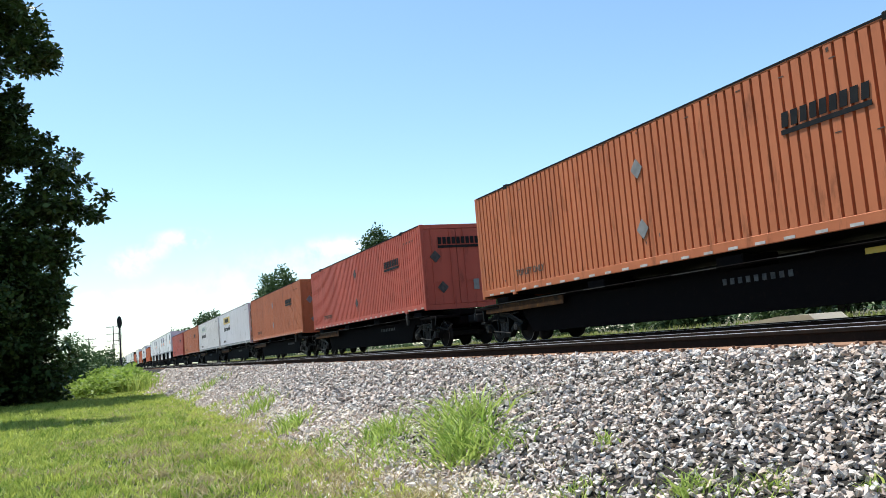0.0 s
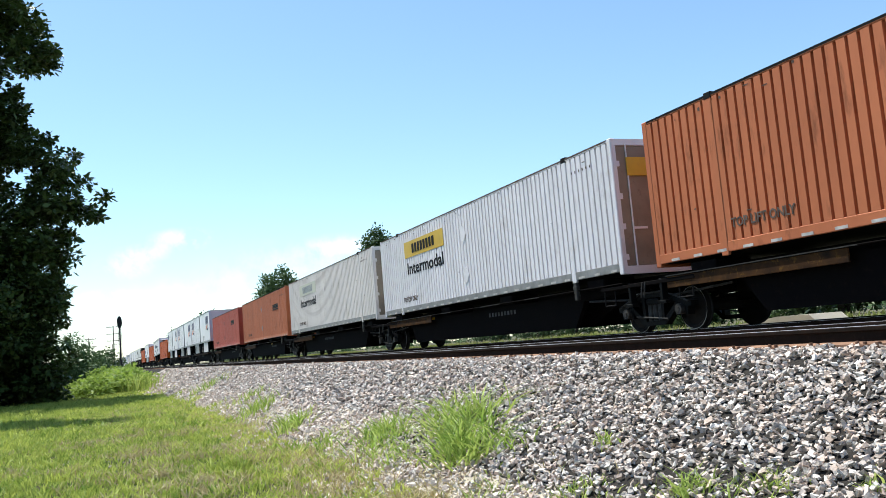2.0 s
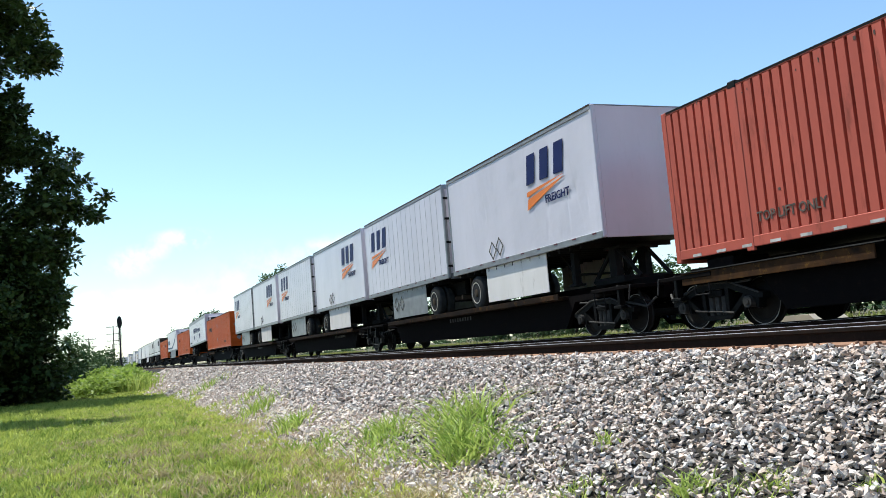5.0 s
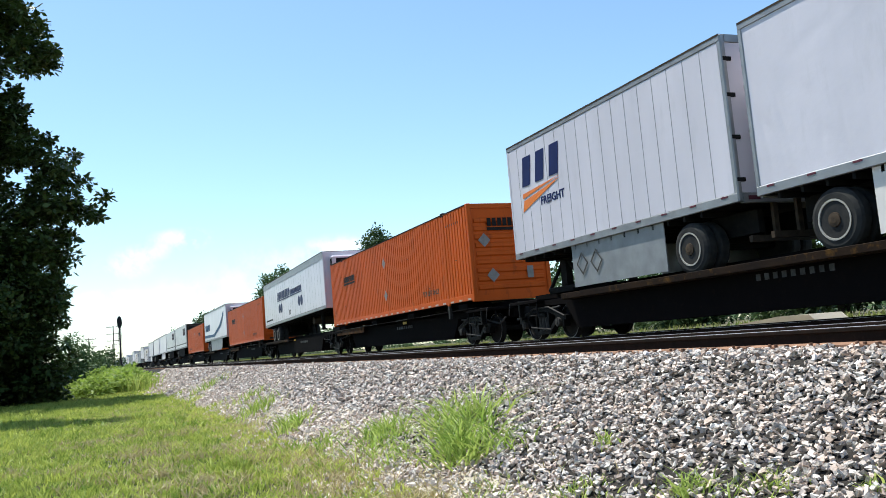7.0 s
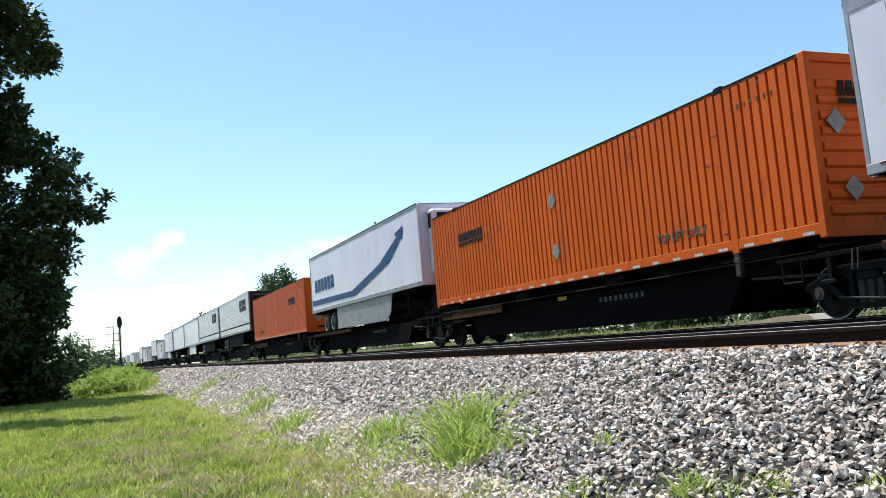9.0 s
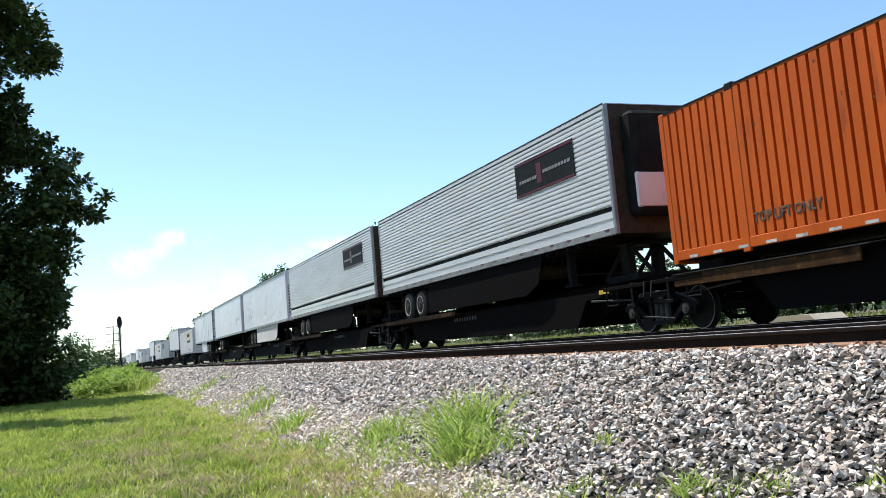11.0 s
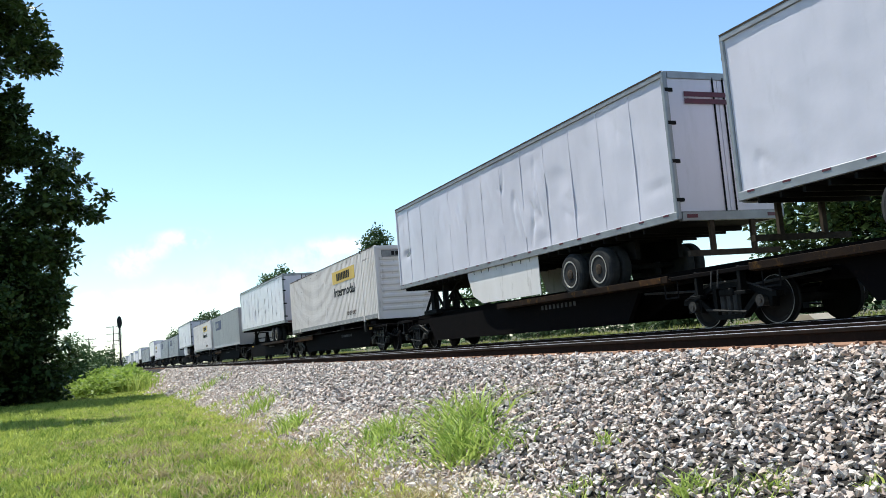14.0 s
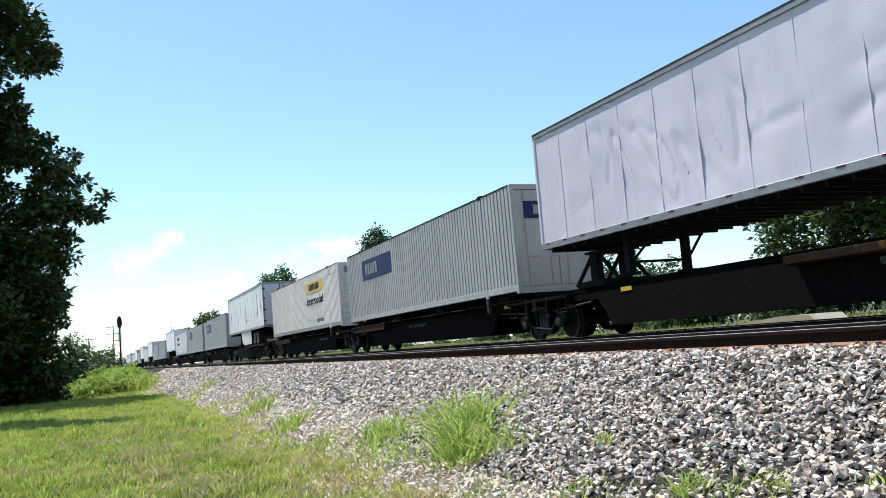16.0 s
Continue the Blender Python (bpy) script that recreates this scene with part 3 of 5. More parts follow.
    for ex in (-h, h):
        o = math.copysign(1, ex)
        back = (o == sgn)
        for sd in (-w, w):
            q = math.copysign(1, sd)
            part("corner_post", boxes((min(ex, ex - o * 0.11), max(ex, ex - o * 0.11), min(sd + q * 0.006, sd - q * 0.1), max(sd + q * 0.006, sd - q * 0.1), T_FLOOR, top - 0.002), bevel=0.02), M["rail_trim"] if back or ribbed else P, t)
        if back:
            for a, b in ((-w + 0.1, -0.006), (0.006, w - 0.1)):
                d = part("rear_door", boxes((ex - o * 0.07, ex - o * 0.03, a, b, T_FLOOR + 0.16, top - 0.14), bevel=0.006), P, t)
                k = a + 0.9 * (b - a) if a < 0 else a + 0.1 * (b - a)
                part("lock_rod", rods(((ex - o * 0.012, k, T_FLOOR + 0.1), (ex - o * 0.012, k, top - 0.1), 0.017)), M["black"], d, "dark lock rod")
                for zz in (0.35, 1.1, 1.85, 2.5):
                    yy = a if a < 0 else b
                    part("hinge", boxes((ex - o * 0.03, ex + o * 0.004, yy - 0.09, yy + 0.09, T_FLOOR + zz, T_FLOOR + zz + 0.07)), M["black"], d)
            part("door_header", boxes((ex - o * 0.1, ex - o * 0.005, -w + 0.1, w - 0.1, top - 0.14, top - 0.004)), M["rail_trim"], t)
            part("door_sill", boxes((ex - o * 0.1, ex + o * 0.01, -w + 0.1, w - 0.1, T_FLOOR - 0.02, T_FLOOR + 0.15)), M["rail_trim"], t)
            part("rear_bumper", boxes((ex - o * 0.09, ex - o * 0.01, -1.1, 1.1, DECK + 0.42, DECK + 0.53), (ex - o * 0.1, ex - o * 0.03, -0.55, -0.45, DECK + 0.5, T_FLOOR), (ex - o * 0.1, ex - o * 0.03, 0.45, 0.55, DECK + 0.5, T_FLOOR)), M["hub"], t, "grimy metal underride bumper")
            part("tail_light", boxes((ex - o * 0.02, ex + o * 0.018, -1.1, -0.85, T_FLOOR + 0.03, T_FLOOR + 0.1), (ex - o * 0.02, ex + o * 0.018, 0.85, 1.1, T_FLOOR + 0.03, T_FLOOR + 0.1)), M["red_tape"], t, "red tail light")
        else:
            part("nose_panel", boxes((ex - o * 0.1, ex - o * 0.02, -w + 0.1, w - 0.1, T_FLOOR, top - 0.01), bevel=0.01), M["hub"] if ribbed else P, t)
            if reefer:
                u = part("cooling_unit", boxes((ex - o * 0.02, ex + o * 0.42, -0.95, 0.95, T_FLOOR + 0.35, top - 0.25), bevel=0.08), M["black"] if ribbed else P, t, "boxy cooling unit on the nose")
                if ribbed:
                    part("unit_cover", boxes((ex + o * 0.36, ex + o * 0.44, -0.97, 0.97, T_FLOOR + 0.5, T_FLOOR + 1.25), bevel=0.03), M["white"], u, "white lower cover")
                part("grille", boxes((ex + o * 0.415, ex + o * 0.43, -0.75, 0.75, top - 1.15, top - 0.4)), M["black"], u, "black air grille")
                part("side_grille", boxes((ex + o * 0.1, ex + o * 0.36, -0.96, -0.945, top - 0.9, top - 0.4)), M["black"], u)
    # running gear, stand and coupling
    gap = 1.24
    base = h - (3.6 if sgn > 0 else 3.25 if ribbed or reefer else 3.85) if length > 12 else h - 1.5
    axles = (sgn * (base - gap / 2 + 0.0), sgn * (base + gap / 2)) if length > 12 else (sgn * base,)
    for ax in axles:
        part("axle", rods(((ax, -1.05, DECK + 0.5), (ax, 1.05, DECK + 0.5), 0.065)), M["black"], t)
        for yy, out in ((-1.13, -1), (1.13, 1)):
            road_wheel(t, ax, yy, out)
            road_wheel(t, ax, yy - out * 0.29, out)
    c = sum(axles) / len(axles)
    part("bogie_frame", boxes((c - 1.15, c + 1.15, -0.62, -0.5, DECK + 0.62, T_FLOOR - 0.08), (c - 1.15, c + 1.15, 0.5, 0.62, DECK + 0.62, T_FLOOR - 0.08), (c - 0.1, c + 0.1, -0.6, 0.6, DECK + 0.55, T_FLOOR - 0.1)), M["black"], t)
    leg = -sgn * (h - 2.9 if length > 12 else h - 2.2)
    for yy in (-0.75, 0.75):
        part("landing_leg", boxes((leg - 0.08, leg + 0.08, yy - 0.08, yy + 0.08, DECK + 0.28, T_FLOOR - 0.05), (leg - 0.17, leg + 0.17, yy - 0.14, yy + 0.14, DECK + 0.22, DECK + 0.28)), M["black"], t)
    part("leg_brace", rods(((leg, -0.75, DECK + 0.5), (leg, 0.75, DECK + 0.5), 0.03), ((leg, -0.75, DECK + 0.45), (leg + sgn * 0.9, -0.6, T_FLOOR - 0.03), 0.03), ((leg, 0.75, DECK + 0.45), (leg + sgn * 0.9, 0.6, T_FLOOR - 0.03), 0.03)), M["black"], t)
    if reefer:
        part("fuel_tank", rods(((h - 5.2, -0.7, T_FLOOR - 0.3), (h - 5.2, 0.5, T_FLOOR - 0.3), 0.22), seg=20), M["hub"], t, "round grimy fuel tank under the floor")
        part("tank_hanger", boxes((h - 5.26, h - 5.14, -0.6, 0.4, T_FLOOR - 0.15, T_FLOOR)), M["black"], t)
    if skirt:
        a, b = axles[0] - sgn * (1.55 if sgn > 0 and length > 12 else 0.75), leg + sgn * 0.55
        if sgn > 0 and length > 12:
            b = max(b, a - 4.5)
        x0, x1 = min(a, b), max(a, b)
        nose = 1.0 if length > 12 else 0.25
        lo = DECK + 0.16
        pts = [(x0, lo), (x1, lo), (x1, T_FLOOR - 0.002), (x0, T_FLOOR - 0.002)]
        if length > 12:
            pts = ([(x0, lo), (x1 - nose, lo), (x1 - 0.35, lo + 0.25), (x1, T_FLOOR - 0.002), (x0, T_FLOOR - 0.002)] if sgn < 0 else
                   [(x0 + nose, lo), (x1, lo), (x1, T_FLOOR - 0.002), (x0, T_FLOOR - 0.002), (x0 + 0.35, lo + 0.25)])
        for yy in (-w + 0.06, w - 0.08):
            bm = bmesh.new()
            prism(bm, pts, "y", yy, yy + 0.02)
            part("side_skirt", bm, M[skirt], t, "pale aerodynamic side skirt, painted shade-dark on ribbed trailers")
    rolls(t, s - h, z, tilt)
    fx = lambda d: h + d
    y = -w - 0.004
    if style.startswith("letters"):
        x0 = -7.85 if "nose_left" in style else -3.35
        for a, b in ((0.0, 0.60), (0.70, 1.30), (1.40, 2.02)):
            bm = bmesh.new()
            prism(bm, [(fx(x0 + a + 0.06), 2.66), (fx(x0 + b - 0.12), 2.66), (fx(x0 + b + 0.02), 3.40), (fx(x0 + a + 0.2), 3.40)], "y", y - 0.006, y - 0.002)
            part("blue_mark", bm, M["navy"], t, "navy blue block mark")
        bm = bmesh.new()
        prism(bm, [(fx(x0 + 0.0), 2.02), (fx(x0 + 1.95), 2.55), (fx(x0 + 0.1), 2.30)], "y", y - 0.006, y - 0.002)
        prism(bm, [(fx(x0 + 0.05), 2.36), (fx(x0 + 1.95), 2.60), (fx(x0 + 0.05), 2.48)], "y", y - 0.006, y - 0.002)
        part("orange_mark", bm, M["brand_orange"], t, "orange wedge mark")
        for k, (xa, za) in enumerate(((-5.35, 0.42), (-4.75, 0.42)) if "nose_left" in style else ((-5.6, 1.3), (-5.15, 1.36))):
            bm = bmesh.new()
            yy = y + 0.055 if "nose_left" in style else y
            for q in range(4):
                c0, s0 = ((-1, 0), (0, -1), (1, 0), (0, 1))[q], ((0, -1), (1, 0), (0, 1), (-1, 0))[q]
                prism(bm, [(fx(xa) + 0.24 * c0[0], za + 0.26 * c0[1]), (fx(xa) + 0.24 * s0[0], za + 0.26 * s0[1]), (fx(xa) + 0.2 * s0[0], za + 0.215 * s0[1]), (fx(xa) + 0.2 * c0[0], za + 0.215 * c0[1])], "y", yy - 0.012, yy - 0.002)
            part("placard_frame", bm, M["stencil"], t, "empty diamond placard frame")
        lettering("FREIGHT", 0.2, M["navy"], t, fx(x0 + 0.95), y - 0.002, 2.06, 1.15, label="navy painted word")
    if style == "circles":
        part("top_band", boxes((-h + 0.1, h - 0.1, y - 0.008, y, top - 0.36, top - 0.12)), M["rail_trim"], t, "grey band under the roof")
        bars_mark(t, M["navy"], fx(-11.7), fx(-8.2), 2.28, 2.72, y - 0.002, 8, 0.12, "name_mark", "navy name mark", underline=0.05)
        bars_mark(t, M["navy"], fx(-8.1), fx(-5.0), 2.28, 2.56, y - 0.002, 11, 0.02, "name_mark", "navy name mark", underline=0.05)
        for k in (-11.22, -10.62, -5.78, -5.16):
            bm = bmesh.new()
            bmesh.ops.create_cone(bm, cap_ends=True, segments=28, radius1=0.28, radius2=0.28, depth=0.006, matrix=pose(fx(k), y - 0.003, 1.74, 90))
            part("disc_mark", bm, M["navy"], t, "navy blue disc")
        lettering("53'", 0.26, M["ink"], t, fx(-8.5), y - 0.002, 1.2, label="black painted number")
        part("small_mark", boxes(*[(fx(-15.6 + k * 0.17), fx(-15.47 + k * 0.17), y - 0.005, y, 1.2, 1.3) for k in range(13)]), M["ink"], t, "row of small black marks")["kind"] = "stuff"
    if style == "stripe":
        bm = bmesh.new()
        prism(bm, [(fx(-15.9), 1.50), (fx(-8.6), 1.42), (fx(-4.6), 2.10), (fx(-2.3), 2.85), (fx(-2.55), 2.98), (fx(-1.55), 3.15), (fx(-1.7), 2.70), (fx(-1.9), 2.72), (fx(-3.4), 2.02), (fx(-8.2), 1.17), (fx(-15.9), 1.24)], "y", y - 0.006, y - 0.002)
        part("blue_stripe", bm, M["blue"], t, "blue arrow stripe along the side")
        bars_mark(t, M["blue"], fx(-15.3), fx(-11.5), 1.86, 2.46, y - 0.002, 6, 0.0, "name_mark", "blue name mark")
    if style == "sign":
        part("name_board", boxes((fx(-4.35), fx(-1.4), y - 0.012, y - 0.002, 2.42, 3.3)), M["ink"], t, "black name board")
        part("board_edge", boxes((fx(-4.35), fx(-1.4), y - 0.018, y - 0.012, 3.22, 3.28), (fx(-4.35), fx(-1.4), y - 0.018, y - 0.012, 2.43, 2.48), (fx(-3.2), fx(-2.95), y - 0.018, y - 0.012, 2.6, 3.1)), M["red_tape"], t, "dark red lines on the board")
        bars_mark(t, M["placard"], fx(-4.15), fx(-3.2), 2.74, 2.82, y - 0.014, 7, 0.02, "board_mark", "thin white marks")
        bars_mark(t, M["placard"], fx(-2.9), fx(-1.55), 2.80, 2.88, y - 0.014, 9, 0.02, "board_mark", "thin white marks")
    if style == "rear_marks":
        part("rear_mark", boxes((h + 0.0, h + 0.006, -0.85, 0.15, top - 0.5, top - 0.4), (h + 0.0, h + 0.006, -0.85, 0.2, top - 0.64, top - 0.54)), M["red_tape"], t, "dark red bars on the door")
    if style == "corner_number":
        part("corner_marks", boxes(*[(h - 0.02, h + 0.006, -w + 0.13, -w + 0.23, T_FLOOR + 0.45 + k * 0.17, T_FLOOR + 0.55 + k * 0.17) for k in range(10)]), M["ink"], t, "column of small black marks")
    return t


# ---------------------------------------------------------------- railway cars under the loads
WHEEL_R = 0.42


def truck(parent, x):
    """A two-axle railway truck; heights are above the rail."""
    g = part("truck", boxes((x - 0.26, x + 0.26, -0.95, 0.95, 0.34, 0.62), bevel=0.03), M["black"], parent, "black railway truck")
    for yy in (-1.0, 1.0):
        o = math.copysign(1, yy)
        bm = bmesh.new()
        for m in (-1, 1):
            # sloping top chord, tension chord, column and pedestal of one half of the cast frame
            prism(bm, [(x, 0.70), (x, 0.82), (x + m * 0.38, 0.82), (x + m * 1.0, 0.60), (x + m * 1.22, 0.56), (x + m * 1.22, 0.46), (x + m * 0.98, 0.48), (x + m * 0.36, 0.70)], "y", yy - 0.085, yy + 0.085)
            prism(bm, [(x, 0.14), (x, 0.23), (x + m * 0.30, 0.23), (x + m * 0.70, 0.54), (x + m * 0.76, 0.46), (x + m * 0.36, 0.14)], "y", yy - 0.075, yy + 0.075)
            prism(bm, [(x + m * 0.27, 0.2), (x + m * 0.35, 0.2), (x + m * 0.37, 0.74), (x + m * 0.27, 0.74)], "y", yy - 0.08, yy + 0.08)
            prism(bm, [(x + m * 0.72, 0.30), (x + m * 0.77, 0.30), (x + m * 0.79, 0.56), (x + m * 0.70, 0.56)], "y", yy - 0.08, yy + 0.08)
            prism(bm, [(x + m * 1.03, 0.30), (x + m * 1.09, 0.30), (x + m * 1.14, 0.56), (x + m * 1.0, 0.56)], "y", yy - 0.08, yy + 0.08)
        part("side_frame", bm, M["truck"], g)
        # paler rod along the top chord paints the highlight of its edge
        part("frame_edge", rods(((x - 1.15, yy + o * 0.09, 0.56), (x - 0.40, yy + o * 0.09, 0.81), 0.02), ((x - 0.40, yy + o * 0.09, 0.81), (x + 0.40, yy + o * 0.09, 0.81), 0.02), ((x + 0.40, yy + o * 0.09, 0.81), (x + 1.15, yy + o * 0.09, 0.56), 0.02)), M["dusty"], g, "pale upper frame edge with its highlight in the colour")
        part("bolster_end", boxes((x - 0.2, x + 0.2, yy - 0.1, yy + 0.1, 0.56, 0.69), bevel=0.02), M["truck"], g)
        part("brake_rod", rods(((x - 0.55, yy + o * 0.11, 0.34), (x + 0.5, yy + o * 0.11, 0.25), 0.018)), M["dusty"], g)
        for k in (-0.17, 0.0, 0.17) if o < 0 else ():
            part("spring", rods(((x + k, yy, 0.22), (x + k, yy, 0.57), 0.07)), M["dusty"], g, "dusty coil spring")
        for k in (-0.89, 0.89):
            part("bearing_cap", rods(((x + k, yy - 0.15, 0.42), (x + k, yy + 0.15, 0.42), 0.105), ((x + k, yy - 0.17, 0.42), (x + k, yy + 0.17, 0.42), 0.05), seg=14), M["dusty"], g, "dusty bearing cap")
    for k in (-0.89, 0.89):
        part("axle", rods(((x + k, -0.8, WHEEL_R), (x + k, 0.8, WHEEL_R), 0.08)), M["wheel"], g)
        for yy, o in ((-0.79, -1), (0.79, 1)):
            bm = bmesh.new()
            prof = [(0.10, -0.02), (0.20, 0.0), (0.33, 0.03), (0.36, 0.0), (0.415, 0.0), (0.42, 0.012), (0.423, 0.09), (0.45, 0.105), (0.45, 0.13), (0.34, 0.13)]
            lathe(bm, [(r, (q if o < 0 else -q)) for r, q in prof], (x + k, yy, 0.425), 26)
            part("rail_wheel", bm, M["wheel"], g, "dark steel wheel")
            bm = bmesh.new()
            lathe(bm, [(0.404, o * 0.004), (0.418, o * 0.004), (0.418, 0.0), (0.404, 0.0)], (x + k, yy, 0.425), 26, False)
            part("wheel_rim", bm, M["tread"], g, "bright worn wheel rim")


def spine_car(x_lead, x_tail, load, lead_truck, tail_truck, shared_tail, hitches, seed, decks=()):
    """One platform of a spine car, from its leading to its trailing end, both measured along the train."""
    c = thing("spine_car", "weathered brown spine car with underside shade in its paint, carrying a " + load, "rail car", "spine cars of the train")
    mid, h = (x_lead + x_tail) / 2, (x_lead - x_tail) / 2
    top = FLOOR_Z - RAIL_TOP
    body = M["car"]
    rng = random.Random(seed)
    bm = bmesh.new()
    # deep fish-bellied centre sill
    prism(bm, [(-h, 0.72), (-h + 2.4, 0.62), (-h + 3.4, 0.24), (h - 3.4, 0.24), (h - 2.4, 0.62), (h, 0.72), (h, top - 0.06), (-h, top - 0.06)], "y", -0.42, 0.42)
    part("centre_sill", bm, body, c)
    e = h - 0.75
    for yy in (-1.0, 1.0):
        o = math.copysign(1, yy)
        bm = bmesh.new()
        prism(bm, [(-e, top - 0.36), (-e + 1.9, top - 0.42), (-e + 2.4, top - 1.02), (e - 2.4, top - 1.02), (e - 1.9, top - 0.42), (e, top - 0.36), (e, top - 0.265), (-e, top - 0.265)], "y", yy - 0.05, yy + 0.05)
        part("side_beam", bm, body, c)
        if load == "container":
            for xa in (-e + 1.1, -2.2, 2.2, e - 1.1):
                part("container_arm", boxes((xa - 0.35, xa + 0.35, min(yy * 0.4, yy * 1.22), max(yy * 0.4, yy * 1.22), top - 0.22, top - 0.004), bevel=0.02), body, c)
            for xe in (-e,):
                part("end_plate", boxes((min(xe, xe - math.copysign(4.4, xe)), max(xe, xe - math.copysign(4.4, xe)), yy + o * 0.2, yy + o * 0.235, top - 0.42, top - 0.2), bevel=0.008), M["deck"], c, "worn ochre side plate")
            part("side_lip", boxes((-e, e, yy + o * 0.08, yy + o * 0.26, top - 0.195, top - 0.17), bevel=0.008), M["car"], c)
            for xa, xb in ((-e, -e + 4.6), (-e + 5.4, -e + 6.3), (0.6, 1.9), (3.4, 4.2)):
                part("worn_edge", boxes((xa, xb, yy + o * 0.255, yy + o * 0.264, top - 0.192, top - 0.173)), M["dusty"], c, "scuffed pale edge strip") if o < 0 else None
        else:
            for xa, xb in decks:
                part("runway", boxes((xa - mid, xb - mid, min(yy - o * 0.35, yy + o * 0.3), max(yy - o * 0.35, yy + o * 0.3), top + DECK - 0.09, top + DECK - 0.003), bevel=0.01), M["runway"], c, "worn yellow-brown wheel runway")
                part("wheel_guide", boxes((xa - mid, xb - mid, min(yy + o * 0.303, yy + o * 0.33), max(yy + o * 0.303, yy + o * 0.33), top + DECK - 0.07, top + DECK + 0.06), bevel=0.006), M["runway"], c, "worn raised edge of the runway")
                part("end_panel", boxes((xb - mid - 0.9, xb - mid - 0.2, yy + o * 0.332, yy + o * 0.338, top + DECK - 0.06, top + DECK + 0.05)), M["deck"], c, "faded ochre panel") if o < 0 else None
        for k in range(1):
            xa = rng.uniform(-e + 0.6, e - 0.6)
            part("reflector_plate", boxes((xa - 0.2, xa + 0.2, yy + o * 0.05, yy + o * 0.065, top - 0.33, top - 0.24)), M["yellow"], c, "yellow reflector plate") if o < 0 else None
        if o < 0:
            xa = rng.uniform(-2, 3)
            part("stencil_line", boxes(*[(xa + k * 0.2, xa + 0.1 + k * 0.2, yy - 0.062, yy - 0.05, top - 0.5, top - 0.39) for k in range(9)]), M["stencil"], c, "row of dull stencilled marks")["kind"] = "stuff"
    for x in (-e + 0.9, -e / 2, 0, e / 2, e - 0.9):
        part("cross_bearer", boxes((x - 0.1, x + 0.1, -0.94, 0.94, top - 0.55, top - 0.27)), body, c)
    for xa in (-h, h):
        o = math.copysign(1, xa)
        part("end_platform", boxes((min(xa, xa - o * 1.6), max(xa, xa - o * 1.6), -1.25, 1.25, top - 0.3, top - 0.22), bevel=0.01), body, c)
        part("brake_hose", rods(((xa - o * 0.3, -0.9, top - 0.25), (xa - o * 0.1, -0.95, 0.75), 0.025), ((xa - o * 0.1, -0.95, 0.75), (xa + o * 0.1, -0.8, 0.6), 0.025)), M["black"], c)
        part("cut_lever", rods(((xa - o * 0.05, -0.2, 0.98), (xa - o * 0.05, -1.25, 1.02), 0.016), ((xa - o * 0.05, -1.25, 1.02), (xa - o * 0.05, -1.3, 0.72), 0.016)), M["dusty"], c, "dusty uncoupling lever")
        part("end_bracket", boxes((min(xa - o * 0.5, xa - o * 0.58), max(xa - o * 0.5, xa - o * 0.58), -1.24, -1.1, 0.62, top - 0.2), (min(xa - o * 0.42, xa - o * 0.7), max(xa - o * 0.42, xa - o * 0.7), -1.27, -1.1, 0.56, 0.62), bevel=0.008), M["truck"], c)
        part("air_pipe", rods(((xa - o * 2.4, -1.06, top - 0.46), (xa - o * 0.6, -1.06, 0.70), 0.024), ((xa - o * 0.6, -1.06, 0.70), (xa, -0.9, 0.55), 0.028), ((xa, -0.9, 0.55), (xa + o * 0.2, -0.8, 0.72), 0.028)), M["dusty"], c, "dusty air pipe")
        part("hand_rail", rods(((xa - o * 1.5, -1.22, top - 0.25), (xa - o * 1.5, -1.22, top - 0.62), 0.016), ((xa - o * 1.5, -1.22, top - 0.62), (xa - o * 1.1, -1.22, top - 0.62), 0.016), ((xa - o * 1.1, -1.22, top - 0.62), (xa - o * 1.1, -1.22, top - 0.25), 0.013)), M["black"], c)
    for sx in hitches:
        xa = sx - mid
        g = part("hitch_stand", boxes((xa - 0.6, xa + 0.6, -0.62, 0.62, top - 0.1, top + 0.06), bevel=0.02), M["black"], c, "black trailer hitch stand")
        part("hitch_head", boxes((xa - 0.34, xa + 0.34, -0.5, 0.5, top + T_FLOOR - 0.16, top + T_FLOOR - 0.105), bevel=0.01), M["black"], g)
        for yy in (-0.4, 0.4):
            part("hitch_strut", boxes((xa - 0.14, xa + 0.14, yy - 0.09, yy + 0.09, top + 0.05, top + T_FLOOR - 0.15)), M["black"], g)
            part("hitch_brace", rods(((xa - 0.95, yy, top), (xa - 0.1, yy, top + T_FLOOR - 0.15), 0.05), ((xa + 0.95, yy, top), (xa + 0.1, yy, top + T_FLOOR - 0.15), 0.05)), M["black"], g)
    if tail_truck:
        truck(c, -h if shared_tail else -h + 1.45)
    if lead_truck:
        truck(c, h - 1.45)
        part("coupler", boxes((h - 0.1, h + 0.75, -0.13, 0.13, 0.72, 0.98), bevel=0.03), M["black"], c)
    if tail_truck and not shared_tail:
        part("coupler", boxes((-h - 0.75, -h + 0.1, -0.13, 0.13, 0.72, 0.98), bevel=0.03), M["black"], c)
    rolls(c, mid, RAIL_TOP)
    return c


# ---------------------------------------------------------------- ground, ballast and track
BED_TOP = 1.125


def bed_height(y):
    """Height of the ground across the line: lawn, ballast shoulder, track bed, verge."""
    if y < 2.9:
        return 0.0
    if y < 5.5:
        return BED_TOP * (y - 2.9) / 2.6
    if y < 13.3:
        return BED_TOP
    if y < 15:
        return BED_TOP + 0.05 * (y - 13.3) / 1.7
    return BED_TOP + 0.05


